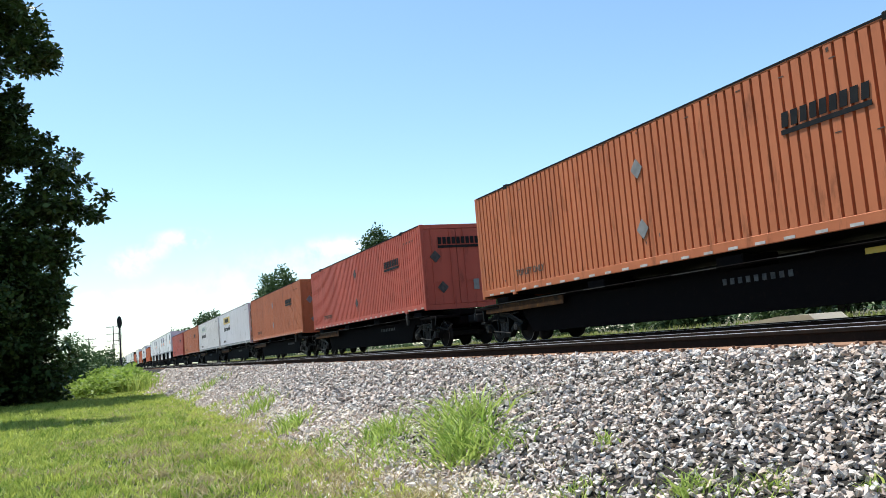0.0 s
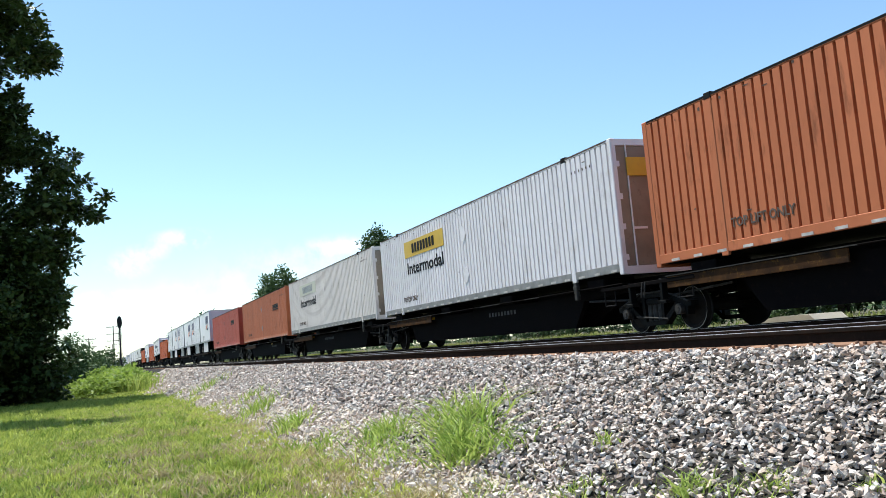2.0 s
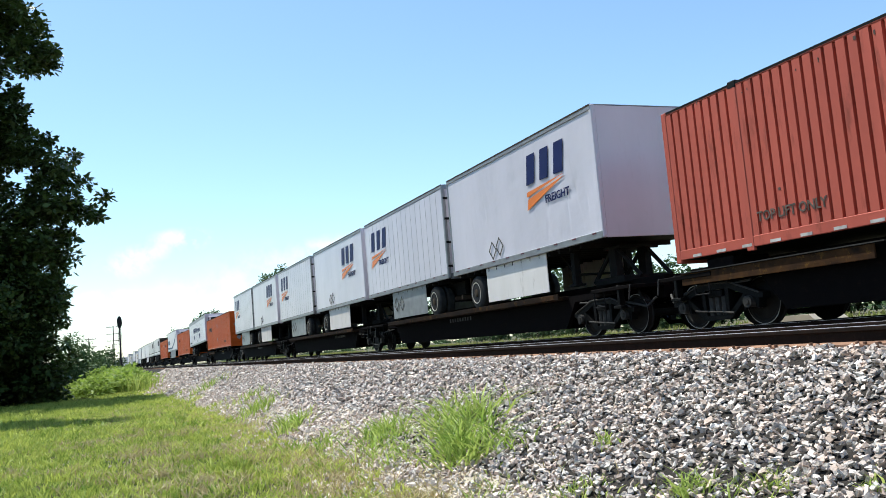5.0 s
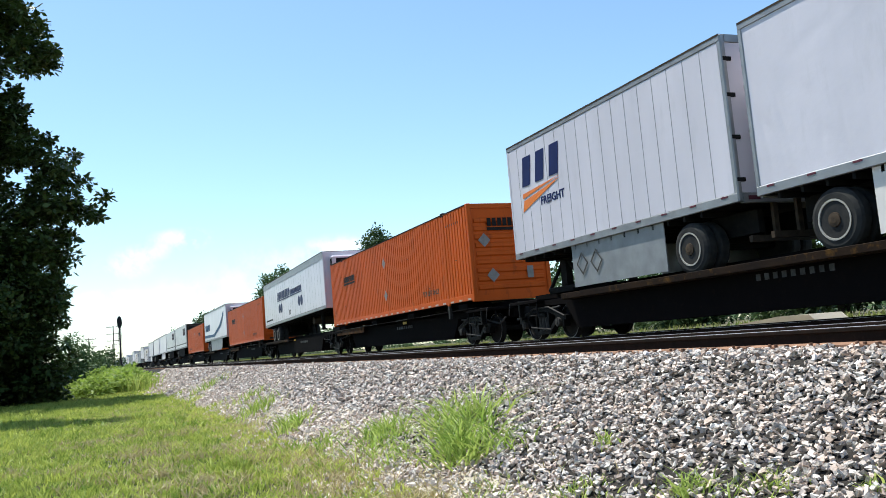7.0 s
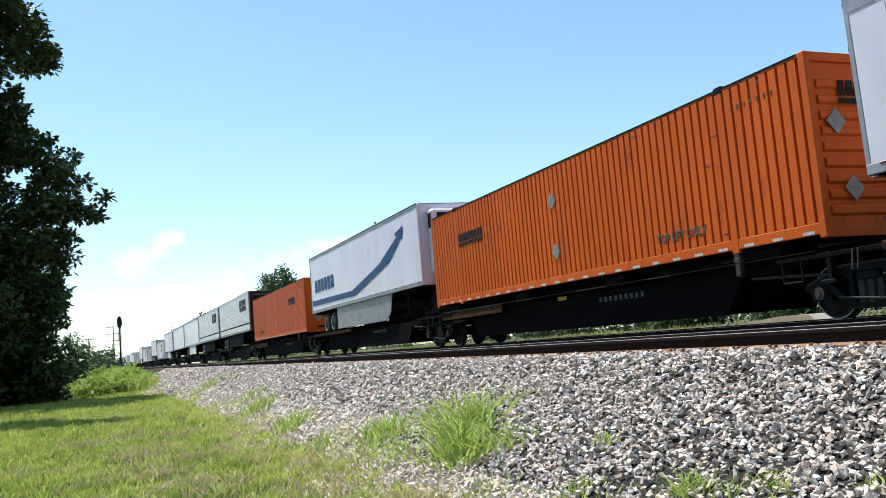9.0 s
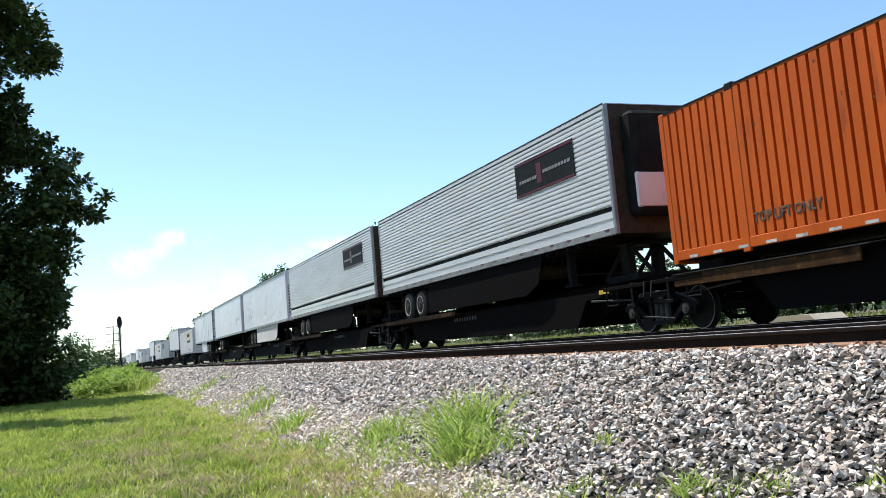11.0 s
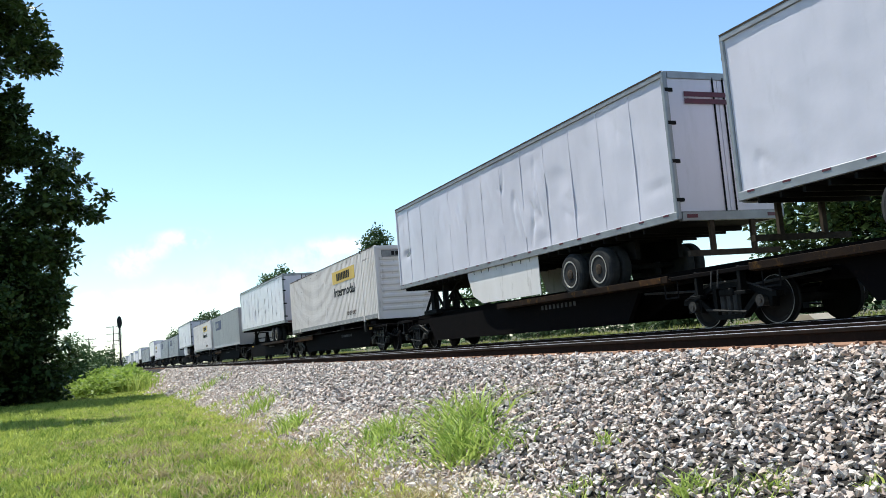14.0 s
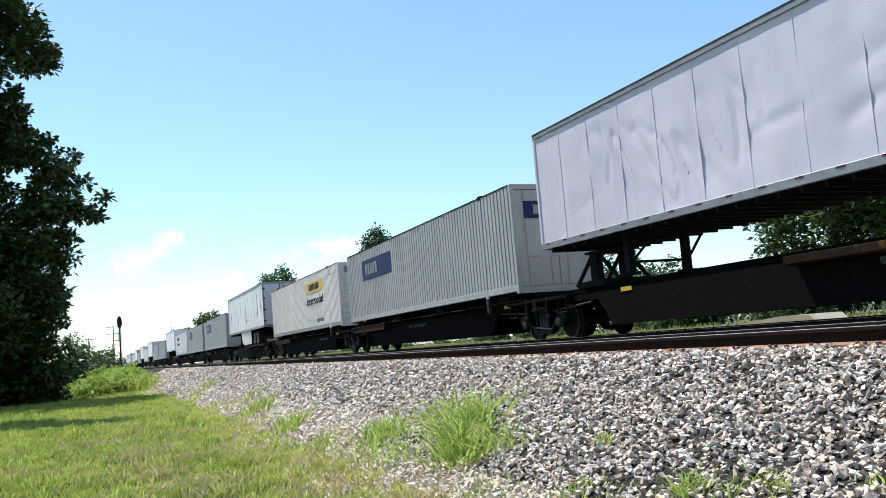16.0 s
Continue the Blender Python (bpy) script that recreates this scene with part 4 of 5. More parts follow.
def ground_sheet():
    ys = [-3000, -400, -60, -20, -8, -4, -2, 0, 1, 2, 2.9, 3.4, 4.0, 4.6, 5.2, 5.5, 5.8, 8, 10, 13.3, 14, 15, 20, 40, 100, 500, 3000]
    xs = [-3000, -1200, -500, -250, -150, -100, -80, -60] + [-50 + 1.5 * i for i in range(40)] + [20, 60, 200, 800, 3000]
    verts, faces = [], []
    for x in xs:
        for y in ys:
            z = bed_height(y)
            if -60 < x < 15 and -20 < y < 2.8:
                z += 0.035 * noise.noise((x * 0.35, y * 0.35, 0))
            verts.append((x, y, z))
    n = len(ys)
    for i in range(len(xs) - 1):
        for j in range(n - 1):
            a = i * n + j
            faces.append((a, a + n, a + n + 1, a + 1))
    me = bpy.data.meshes.new("ground")
    me.from_pydata(verts, [], faces)
    me.materials.append(M["soil"])
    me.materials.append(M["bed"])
    me.materials.append(M["verge"])
    me.materials.append(M["toe"])
    for f in me.polygons:
        y = f.center.y
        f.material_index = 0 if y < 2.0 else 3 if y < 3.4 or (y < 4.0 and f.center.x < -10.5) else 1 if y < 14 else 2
    return tagged(new("ground", me), "mown lawn rising into a grey ballast bank", "ground", kind="structure")


ground = ground_sheet()
rng = np.random.default_rng(4)
CUBE = np.array([(-1, -1, -1), (1, -1, -1), (1, 1, -1), (-1, 1, -1), (-1, -1, 1), (1, -1, 1), (1, 1, 1), (-1, 1, 1)], float)
CUBE_F = np.array([(3, 2, 1, 0), (4, 5, 6, 7), (0, 1, 5, 4), (1, 2, 6, 5), (2, 3, 7, 6), (3, 0, 4, 7)])


def stone_shapes(n, size):
    """n broken stones: cubes with wandering corners, turned at random."""
    v = CUBE[None] * (0.42 + 0.58 * rng.random((n, 8, 1))) + rng.normal(0, 0.16, (n, 8, 3))
    v *= (np.array([1.0, 0.72, 0.44]) * (0.75 + 0.5 * rng.random((n, 1, 3))))
    half = rng.uniform(0, np.pi, n)
    q = np.stack([np.cos(half), rng.normal(0, 0.28, n), rng.normal(0, 0.28, n), np.sin(half)], 1)
    q /= np.linalg.norm(q, axis=1)[:, None]
    w, x, y, z = q.T
    r = np.stack([1 - 2 * (y * y + z * z), 2 * (x * y - z * w), 2 * (x * z + y * w), 2 * (x * y + z * w), 1 - 2 * (x * x + z * z), 2 * (y * z - x * w),
                  2 * (x * z - y * w), 2 * (y * z + x * w), 1 - 2 * (x * x + y * y)], 1).reshape(n, 3, 3)
    return np.einsum("nij,nkj->nki", r, v) * (np.asarray(size).reshape(-1, 1, 1) * 0.5)


def stones(x0, x1, y0, y1, per_m2, size, thin_toe=False):
    n = int((x1 - x0) * (y1 - y0) * per_m2)
    px, py = rng.uniform(x0, x1, n), rng.uniform(y0, y1, n)
    if thin_toe:
        keep = rng.random(n) < np.clip((py - 2.25 - 0.45 * np.sin(px * 0.9) - 0.3 * np.sin(px * 2.3 + 1)) / 1.5, 0.0, 1)
        px, py = px[keep], py[keep]
        n = len(px)
    pz = np.array([bed_height(y) for y in py]) + rng.uniform(-0.05, 0.055, n)
    v = stone_shapes(n, size * rng.uniform(0.65, 1.4, n)) + np.stack([px, py, pz], 1)[:, None]
    return v


def stone_mesh(v, mat):
    n = len(v)
    me = bpy.data.meshes.new("stones")
    me.from_pydata(v.reshape(-1, 3).tolist(), [], (CUBE_F[None] + 8 * np.arange(n)[:, None, None]).reshape(-1, 4).tolist())
    me.materials.append(mat)
    return me


heap = np.concatenate([stones(-2.2, 9, 2.2, 5.75, 420, 0.06, True), stones(-2, 9, 5.75, 6.02, 200, 0.07), stones(-2, 9, 6.3, 10.5, 40, 0.08), stones(-14, -2.2, 2.0, 5.75, 900, 0.05, True), stones(-32, -14, 1.9, 5.75, 420, 0.07, True), stones(-80, -32, 2.2, 5.8, 80, 0.13, True),
                       stones(-25, -2.0, 5.75, 6.02, 420, 0.06), stones(-60, -25, 5.75, 6.02, 160, 0.085), stones(-30, -2, 6.25, 10.5, 60, 0.075), stones(-70, -30, 6.3, 10.5, 18, 0.1)])
tagged(new("ballast_stones", stone_mesh(heap, M["stone"])), "grey and pinkish crushed ballast stones on the bank", "ballast", kind="stuff")

shoulder = tagged(new("ballast_shoulder"), "loose grey ballast stones lying on the bank", "ballast", kind="structure")
loose = [stone_mesh(stone_shapes(1, 0.065), M["stone_piece"]) for _ in range(10)]
for i in range(300):
    x, y = rng.uniform(-8.5, -3.2), rng.uniform(3.3, 5.6)
    st = new("stone", loose[i % 10])
    st.parent = shoulder
    st.matrix_basis = pose(x, y, bed_height(y) + 0.028, *rng.uniform(-40, 40, 2), rng.uniform(0, 360))
pale = new("stone", stone_mesh(stone_shapes(1, 0.13), M["white"]))
pale.parent = shoulder
pale.matrix_basis = pose(-8.1, 5.62, BED_TOP + 0.04, 10, 5, 30)


def rail(track, y):
    prof = [(-0.07, 0.0), (0.07, 0.0), (0.07, 0.012), (0.012, 0.03), (0.012, 0.115), (0.036, 0.128), (0.036, 0.155), (0.030, 0.162), (-0.030, 0.162), (-0.036, 0.155), (-0.036, 0.128), (-0.012, 0.115), (-0.012, 0.03), (-0.07, 0.012)]
    bm = bmesh.new()
    prism(bm, [(y + a, RAIL_TOP - 0.162 + b) for a, b in prof], "x", -900, 420)
    r = part("rail", bm, M["rust"], track, "rusty steel rail with a worn bright head")
    bm = bmesh.new()
    box(bm, -900, 420, y - 0.028, y + 0.028, RAIL_TOP - 0.003, RAIL_TOP + 0.003)
    part("rail_head", bm, M["steel"], r, "polished running surface")
    # foot overlaid in a much lighter rust, its sunlit tone painted on
    bm = bmesh.new()
    prism(bm, [(y - 0.074, RAIL_TOP - 0.166), (y - 0.074, RAIL_TOP - 0.147), (y - 0.014, RAIL_TOP - 0.128), (y - 0.014, RAIL_TOP - 0.166)], "x", -900, 420)
    part("rail_foot", bm, M["plate"], r, "dusty orange rail foot with sunlight in its colour")


tie_mesh = mesh_of(boxes((-0.11, 0.11, -1.3, 1.3, -0.16, 0.0), bevel=0.012), M["tie"])
plate_bm = boxes((-0.09, 0.09, -0.17, 0.17, 0.0, 0.018), (-0.05, -0.025, -0.115, -0.085, 0.018, 0.05), (0.03, 0.055, -0.115, -0.085, 0.018, 0.045), (-0.012, 0.015, 0.085, 0.115, 0.018, 0.05), bevel=0.004)
plate_mesh = mesh_of(plate_bm, M["plate"])
anchor_mesh = mesh_of(boxes((-0.02, 0.02, -0.10, -0.06, -0.02, 0.035), bevel=0.006), M["plate"])
for name, yc, count in (("near_track", TRACK_NEAR, 128), ("far_track", TRACK_FAR, 76)):
    tr = tagged(new("railway_track"), "straight ballasted railway track with rusty rails", "railway track", "parallel tracks", "structure")
    for o in (-1, 1):
        rail(tr, yc + o * 0.7535)
    for i in range(count):
        x = 8.0 - i * 0.52
        t = new("tie", tie_mesh)
        t.parent = tr
        t.location = (x, yc, RAIL_TOP - 0.168)
        if yc == TRACK_NEAR:
            p = new("tie_plate", plate_mesh)
            p.parent = tr
            p.location = (x, yc - 0.7535, RAIL_TOP - 0.168)
            a = new("rail_anchor", anchor_mesh)
            a.parent = tr
            a.location = (x + 0.16, yc - 0.7535, RAIL_TOP - 0.162)


# ---------------------------------------------------------------- grass, weeds, trees
def blades(n, x, y, z, tall, wide, lean=0.8):
    """Single bent blades as two triangles each, rooted at x, y, z (arrays)."""
    a = rng.uniform(0, 2 * np.pi, n)
    h = tall * rng.uniform(0.5, 1.3, n)
    w = wide * rng.uniform(0.6, 1.4, n)
    b = rng.uniform(0, 2 * np.pi, n)
    d = h * lean * rng.uniform(0.2, 1.5, n)
    root = np.stack([x, y, z], 1)
    side = np.stack([np.cos(a), np.sin(a), np.zeros(n)], 1) * w[:, None] / 2
    out = np.stack([np.cos(b), np.sin(b), np.zeros(n)], 1)
    mid = root + out * (d * 0.35)[:, None] + np.stack([np.zeros(n), np.zeros(n), h * 0.6], 1)
    tip = root + out * d[:, None] + np.stack([np.zeros(n), np.zeros(n), h], 1)
    v = np.stack([root - side, root + side, mid + side * 0.8, mid - side * 0.8, tip], 1)
    return v


def blade_mesh(v, mat):
    n = len(v)
    base = 5 * np.arange(n)
    quads = (np.array([0, 1, 2, 3])[None] + base[:, None]).tolist()
    tris = (np.array([3, 2, 4])[None] + base[:, None]).tolist()
    me = bpy.data.meshes.new("blades")
    me.from_pydata(v.reshape(-1, 3).tolist(), [], quads + tris)
    me.materials.append(mat)
    return me


def lawn_patch(x0, x1, y0, y1, per_m2, tall, wide):
    n = int((x1 - x0) * (y1 - y0) * per_m2)
    x, y = rng.uniform(x0, x1, n), rng.uniform(y0, y1, n)
    edge = 2.85 + 0.45 * np.sin(x * 0.9) + 0.3 * np.sin(x * 2.3 + 1) + rng.normal(0, 0.25, n)
    bare = np.array([noise.noise((a * 0.55, b * 0.55, 3.0)) for a, b in zip(x, y)])
    keep = (y < edge) & (bare < 0.30 + 0.35 * rng.random(n)) & (np.hypot(x + 15.2, (y - 0.6) * 1.6) > 1.3 * rng.random(n))
    x, y = x[keep], y[keep]
    z = np.array([bed_height(b) + 0.035 * noise.noise((a * 0.35, b * 0.35, 0)) for a, b in zip(x, y)]) - 0.005
    return blades(len(x), x, y, z, tall, wide)


lawn = np.concatenate([lawn_patch(-5.5, 7, -5, 3.4, 520, 0.08, 0.016), lawn_patch(-22, -5, -5, 3.6, 210, 0.07, 0.016), lawn_patch(-45, -22, -8, 3.6, 220, 0.11, 0.022), lawn_patch(-95, -45, -12, 4.0, 45, 0.14, 0.04)])
for cn, near, far, ck, ctall, cwide in ((5200, -5.5, -24, 14, 0.105, 0.022), (3000, -20, -46, 14, 0.15, 0.034)):
    cx, cy = rng.uniform(far, near, cn), rng.uniform(-6, 2.9, cn)
    cx, cy = np.repeat(cx, ck) + rng.normal(0, 0.042, cn * ck), np.repeat(cy, ck) + rng.normal(0, 0.042, cn * ck)
    keep = np.hypot(cx + 15.2, (cy - 0.6) * 1.6) > 1.3 * rng.random(cn * ck)
    cx, cy = cx[keep], cy[keep]
    lawn = np.concatenate([lawn, blades(len(cx), cx, cy, np.array([bed_height(b) for b in cy]) - 0.01, ctall * np.repeat(rng.uniform(0.6, 1.4, cn), ck)[keep], cwide, 0.75)])
dn = 330
dx, dy = rng.uniform(-34, -5, dn), 2.9 - np.abs(rng.normal(0, 2.2, dn))
dk = 70
dx, dy = np.repeat(dx, dk) + rng.normal(0, 0.22, dn * dk), np.repeat(dy, dk) + rng.normal(0, 0.16, dn * dk)
straw = blades(dn * dk, dx, dy, np.array([bed_height(b) for b in dy]) + 0.01, 0.10, 0.016, 1.3)
tx, ty = rng.uniform(-26, -4.5, 2600), rng.normal(2.9, 0.35, 2600)
straw = np.concatenate([straw, blades(2600, tx, ty, np.array([bed_height(b) for b in ty]), 0.10, 0.012, 1.4)])
tagged(new("dry_grass", blade_mesh(straw, M["straw"])), "dry straw-coloured grass patches in the lawn", "grass", kind="stuff")
tagged(new("lawn_grass", blade_mesh(lawn, M["blade"])), "short mown green lawn grass", "grass", kind="stuff")


def tuft(x, y, n, tall, spread, lean=0.9, label="tall green grass tuft growing in the ballast"):
    px, py = x + rng.normal(0, spread, n), y + rng.normal(0, spread * 0.6, n)
    pz = np.array([bed_height(b) for b in py])
    ob = new("grass_tuft", blade_mesh(blades(n, px, py, pz - 0.01, tall, 0.028 if x < -12 else 0.025 if tall > 0.15 else 0.015, lean), M["tall_blade"]))
    return tagged(ob, label, "grass", "grass tufts on the bank", "stuff")


for x, y, n, tall, spread, lean in ((-8.8, 3.6, 190, 0.32, 0.24, 1.7), (-9.5, 3.95, 200, 0.36, 0.28, 1.5), (-8.4, 3.5, 130, 0.25, 0.22, 1.9), (-8.0, 3.8, 40, 0.22, 0.22, 2.0), (-10.6, 4.0, 70, 0.24, 0.34, 1.7), (-11.4, 3.55, 150, 0.24, 0.22, 1.1), (-11.0, 3.35, 120, 0.2, 0.4, 1.5), (-9.9, 3.3, 90, 0.16, 0.3, 1.6),
                                    (-20.6, 3.45, 200, 0.26, 0.45, 1.0), (-16.0, 3.22, 170, 0.26, 0.3, 1.1), (-4.95, 3.68, 110, 0.12, 0.12, 1.4), (-4.4, 3.85, 70, 0.11, 0.13, 1.4), (-6.0, 3.42, 100, 0.10, 0.16, 1.3), (-6.5, 4.02, 30, 0.13, 0.07, 1.0),
                                    (-24, 3.9, 60, 0.24, 0.4, 1.0), (-13.0, 3.0, 110, 0.17, 0.4, 1.0), (-7.2, 3.1, 120, 0.11, 0.3, 1.3), (-34.9, 3.9, 120, 0.34, 0.6, 1.0), (-3.7, 4.0, 24, 0.10, 0.08, 1.3)):
    tuft(x, y, n, tall, spread, lean)

bx, by = np.concatenate([rng.normal(-15.2, 1.3, 150), rng.uniform(-26, -6, 130)]), np.concatenate([rng.normal(0.6, 0.6, 150), rng.uniform(0.0, 2.7, 130)])
pebbles = stone_shapes(280, 0.052 * rng.uniform(0.4, 1.6, 280)) + np.stack([bx, by, np.full(280, 0.018)], 1)[:, None]
tagged(new("lawn_pebbles", stone_mesh(pebbles, M["toe"])), "pale stones scattered in the thin lawn", "stones", kind="stuff")

weed_x = rng.uniform(-120, -8, 26000)
weed_y = 14.2 + np.abs(rng.normal(0, 2.2, 26000))
keep = np.array([noise.noise((a * 0.25, b * 0.3, 7.0)) for a, b in zip(weed_x, weed_y)]) > 0.06
keep &= ~((weed_x > -19.5) & (weed_y < 16.6))
weed_x, weed_y = weed_x[keep], weed_y[keep]
tagged(new("verge_weeds", blade_mesh(blades(len(weed_x), weed_x, weed_y, np.full(len(weed_x), BED_TOP + 0.05), 0.2, 0.05, 0.6), M["weed"])), "low sunlit weeds along the far verge", "weeds", kind="stuff")


def leaf_cloud(centres, radii, per, size, squash=0.8):
    """Leaves scattered in clumps: each a bent quad of two triangles' worth."""
    c = np.repeat(centres, per, 0)
    r = np.repeat(radii, per)
    n = len(c)
    d = rng.normal(size=(n, 3))
    d /= np.linalg.norm(d, axis=1)[:, None]
    p = c + d * (r * rng.random(n) ** 0.45)[:, None] * np.array([1, 1, squash])
    a = rng.normal(size=(n, 3)) * np.array([1, 1, 0.55]) + d * 0.6 + np.array([0, 0, -0.25])
    a /= np.linalg.norm(a, axis=1)[:, None]
    b = np.cross(a, rng.normal(size=(n, 3)) * 0.55 + np.array([0, 0, 1.0]))
    b /= np.linalg.norm(b, axis=1)[:, None]
    s = size * rng.uniform(0.6, 1.35, n)[:, None]
    v = np.stack([p, p + a * s * 0.5 + b * s * 0.28, p + a * s, p + a * s * 0.5 - b * s * 0.28], 1)
    return v


def leaf_mesh(v, mat):
    n = len(v)
    me = bpy.data.meshes.new("leaves")
    me.from_pydata(v.reshape(-1, 3).tolist(), [], (np.arange(4)[None] + 4 * np.arange(n)[:, None]).tolist())
    me.materials.append(mat)
    return me


def crown_points(n, cx, cy, cz, rx, ry, rz, hollow=0.5):
    d = rng.normal(size=(n, 3))
    d /= np.linalg.norm(d, axis=1)[:, None]
    k = hollow + (1 - hollow) * rng.random(n) ** 0.6
    lump = 1 + 0.16 * np.array([noise.noise((q * 2.2 + Vector((cx, cy, cz)))) for q in map(Vector, d)])
    return np.array([cx, cy, cz]) + d * (k * lump)[:, None] * np.array([rx, ry, rz])


def tree(x, y, z0, height, crown, clumps, per, clump_r, leaf, mat, label, trunk_r=0.3, group="trees beside the line", limbs=9, lobes=()):
    """crown: centre height, radii in x, y, z."""
    t = thing("tree", label, "tree", group, pose(x, y, z0))
    cz, rx, ry, rz = crown
    pts = crown_points(clumps, 0, 0, cz, rx, ry, rz)
    if lobes:
        total = sum(r ** 2.2 for *_, r in lobes)
        pts = np.concatenate([crown_points(max(6, int(clumps * r ** 2.2 / total)), a, b, c, r, r, r * 0.85, 0.15) for a, b, c, r in lobes])
        clumps = len(pts)
    part("crown", leaf_mesh(leaf_cloud(pts, clump_r * rng.uniform(0.6, 1.3, clumps), per, leaf), M[mat]), None, t)
    bm = bmesh.new()
    rod(bm, (0, 0, -0.2), (0.1, 0.05, height * 0.35), trunk_r, trunk_r * 0.7, 10)
    rod(bm, (0.1, 0.05, height * 0.35), (0.0, 0.2, height * 0.8), trunk_r * 0.7, trunk_r * 0.2, 8)
    part("trunk", bm, M["bark"], t, "rough grey-brown trunk")
    for i in range(limbs):
        q = pts[rng.integers(clumps)]
        s = height * rng.uniform(0.25, 0.6)
        rod_bm = rods(((0.05, 0.05, s), tuple(q), trunk_r * 0.28, trunk_r * 0.06))
        part("limb", rod_bm, M["bark"], t)
    return t


LOBES = [(0, 3.4, 17.4, 1.9), (0.5, 4.2, 15.7, 1.7), (0, 1.2, 18.5, 3.2), (1, 2.6, 14.0, 1.8), (0, 3.6, 11.6, 1.9), (0.6, 5.0, 10.2, 1.6), (0.8, 5.9, 8.9, 1.3), (0, 4.3, 8.4, 1.9), (0, 4.2, 6.2, 1.8), (-0.5, 3.6, 4.6, 2.0),
         (-1, 0.5, 11.5, 3.6), (-1, 1.5, 7.5, 3.2), (-2, -2.5, 14, 4.0), (-2, -3, 9, 4.2), (-1, 0.5, 4.2, 3.0), (-1, -4, 5, 4.0), (-1, 3.2, 2.0, 2.2), (-2, -1.0, 1.6, 3.0), (-2, 3.4, 0.7, 1.9), (-2, 1.2, 0.8, 2.2), (-3, -4, 1.4, 3.0), (-4, 2.5, 2.8, 2.4)]
LOBES += [(-0.5, 4.5, 6.6, 1.3), (-0.5, 4.3, 5.2, 1.5), (-0.5, 4.2, 3.8, 1.5), (-0.5, 4.3, 2.4, 1.4), (-0.5, 4.2, 1.2, 1.2), (1.5, 2.0, 4.0, 2.0), (1.5, 1.0, 1.6, 1.8), (1.5, 0.0, 6.5, 2.2), (2, -2.0, 3.0, 2.4)]
LOBES = [(1.22 * a, 1.22 * b, 1.22 * c - 0.33, 1.22 * r) for a, b, c, r in LOBES]
tree(-50, -8.05, 0, 25, (14.5, 7.5, 7.3, 10.4), 1900, 80, 0.56, 0.34, "leaf", "tall dense broadleaf tree with deep shaded crown", 0.42, limbs=16, lobes=LOBES)
tree(-58, -12.5, 0, 19, (9.0, 5.0, 5.0, 8.5), 240, 50, 0.9, 0.34, "leaf", "dense broadleaf tree behind the lawn", 0.34)
tree(-66, -7.0, 0, 16, (7.0, 5.0, 4.0, 6.8), 220, 45, 0.9, 0.34, "leaf", "dense broadleaf tree behind the lawn", 0.3)


# tree added out of view; its lobes are set to cast the lawn's shadow strip
SHADE = [(0, 0, 14.0, 3.0), (0.5, 2.4, 16.5, 2.0), (1.5, 3.6, 17.6, 1.4), (2.2, 4.5, 18.0, 1.2), (2.8, 5.2, 18.3, 0.9), (-1, -3, 12.0, 3.0)]
tree(-37, -9.6, 0, 19, (13.0, 4.0, 4.0, 5.0), 420, 80, 0.5, 0.36, "leaf", "tall unseen broadleaf tree added to shade the lawn", 0.34, lobes=SHADE)


def shrub(x, y, z0, rx, ry, rz, clumps, per, clump_r, leaf, mat, label, name="shrub"):
    s = thing(name, label, name, "shrubs along the line", pose(x, y, z0))
    pts = crown_points(clumps, 0, 0, rz * 0.45, rx, ry, rz, 0.2)
    pts[:, 2] = np.abs(pts[:, 2])
    part("foliage", leaf_mesh(leaf_cloud(pts, clump_r * rng.uniform(0.6, 1.3, clumps), per, leaf), M[mat]), None, s)
    part("stem", rods(*[((0, 0, -0.1), tuple(pts[i]), 0.035, 0.012) for i in range(6)]), M["bark"], s)["kind"] = "stuff"
    return s


for x, y, rx, ry, rz in ((-60, 0.9, 4, 1.5, 0.8), (-66, 2.0, 5, 1.6, 0.85), (-74, 1.2, 6, 1.9, 1.0), (-84, 2.4, 7, 1.9, 1.1), (-56, -0.4, 3.5, 1.4, 0.7), (-97, 3.0, 7, 1.7, 1.2), (-110, 0.5, 8, 2.5, 1.5)):
    shrub(x, y, 0, rx, ry, rz, 90, 40, 0.5, 0.26, "leaf_light", "bright green weedy shrub at the edge of the lawn")
for x, y, rx, ry, rz in ((-115, -2.5, 6, 3.0, 4.4), (-135, -0.5, 7, 3.0, 3.6), (-160, 1.5, 8, 3.2, 3.4), (-180, -4.5, 9, 4.5, 6.0), (-230, 0.0, 12, 4.5, 4.0)):
    shrub(x, y, 0, rx, ry, rz, 90, 36, 0.9, 0.45, "leaf_far", "dark green bushy scrub in the distance")

gx, gy = rng.uniform(-104, -56, 2600), rng.normal(1.9, 0.9, 2600)
gy = np.minimum(gy + (gx + 80) * -0.012, 3.6)
tagged(new("weed_bank", blade_mesh(blades(2600, gx, gy, np.zeros(2600), 1.0, 0.07, 0.5), M["tall_blade"])), "tall yellow-green weeds at the edge of the lawn", "weeds", kind="stuff")

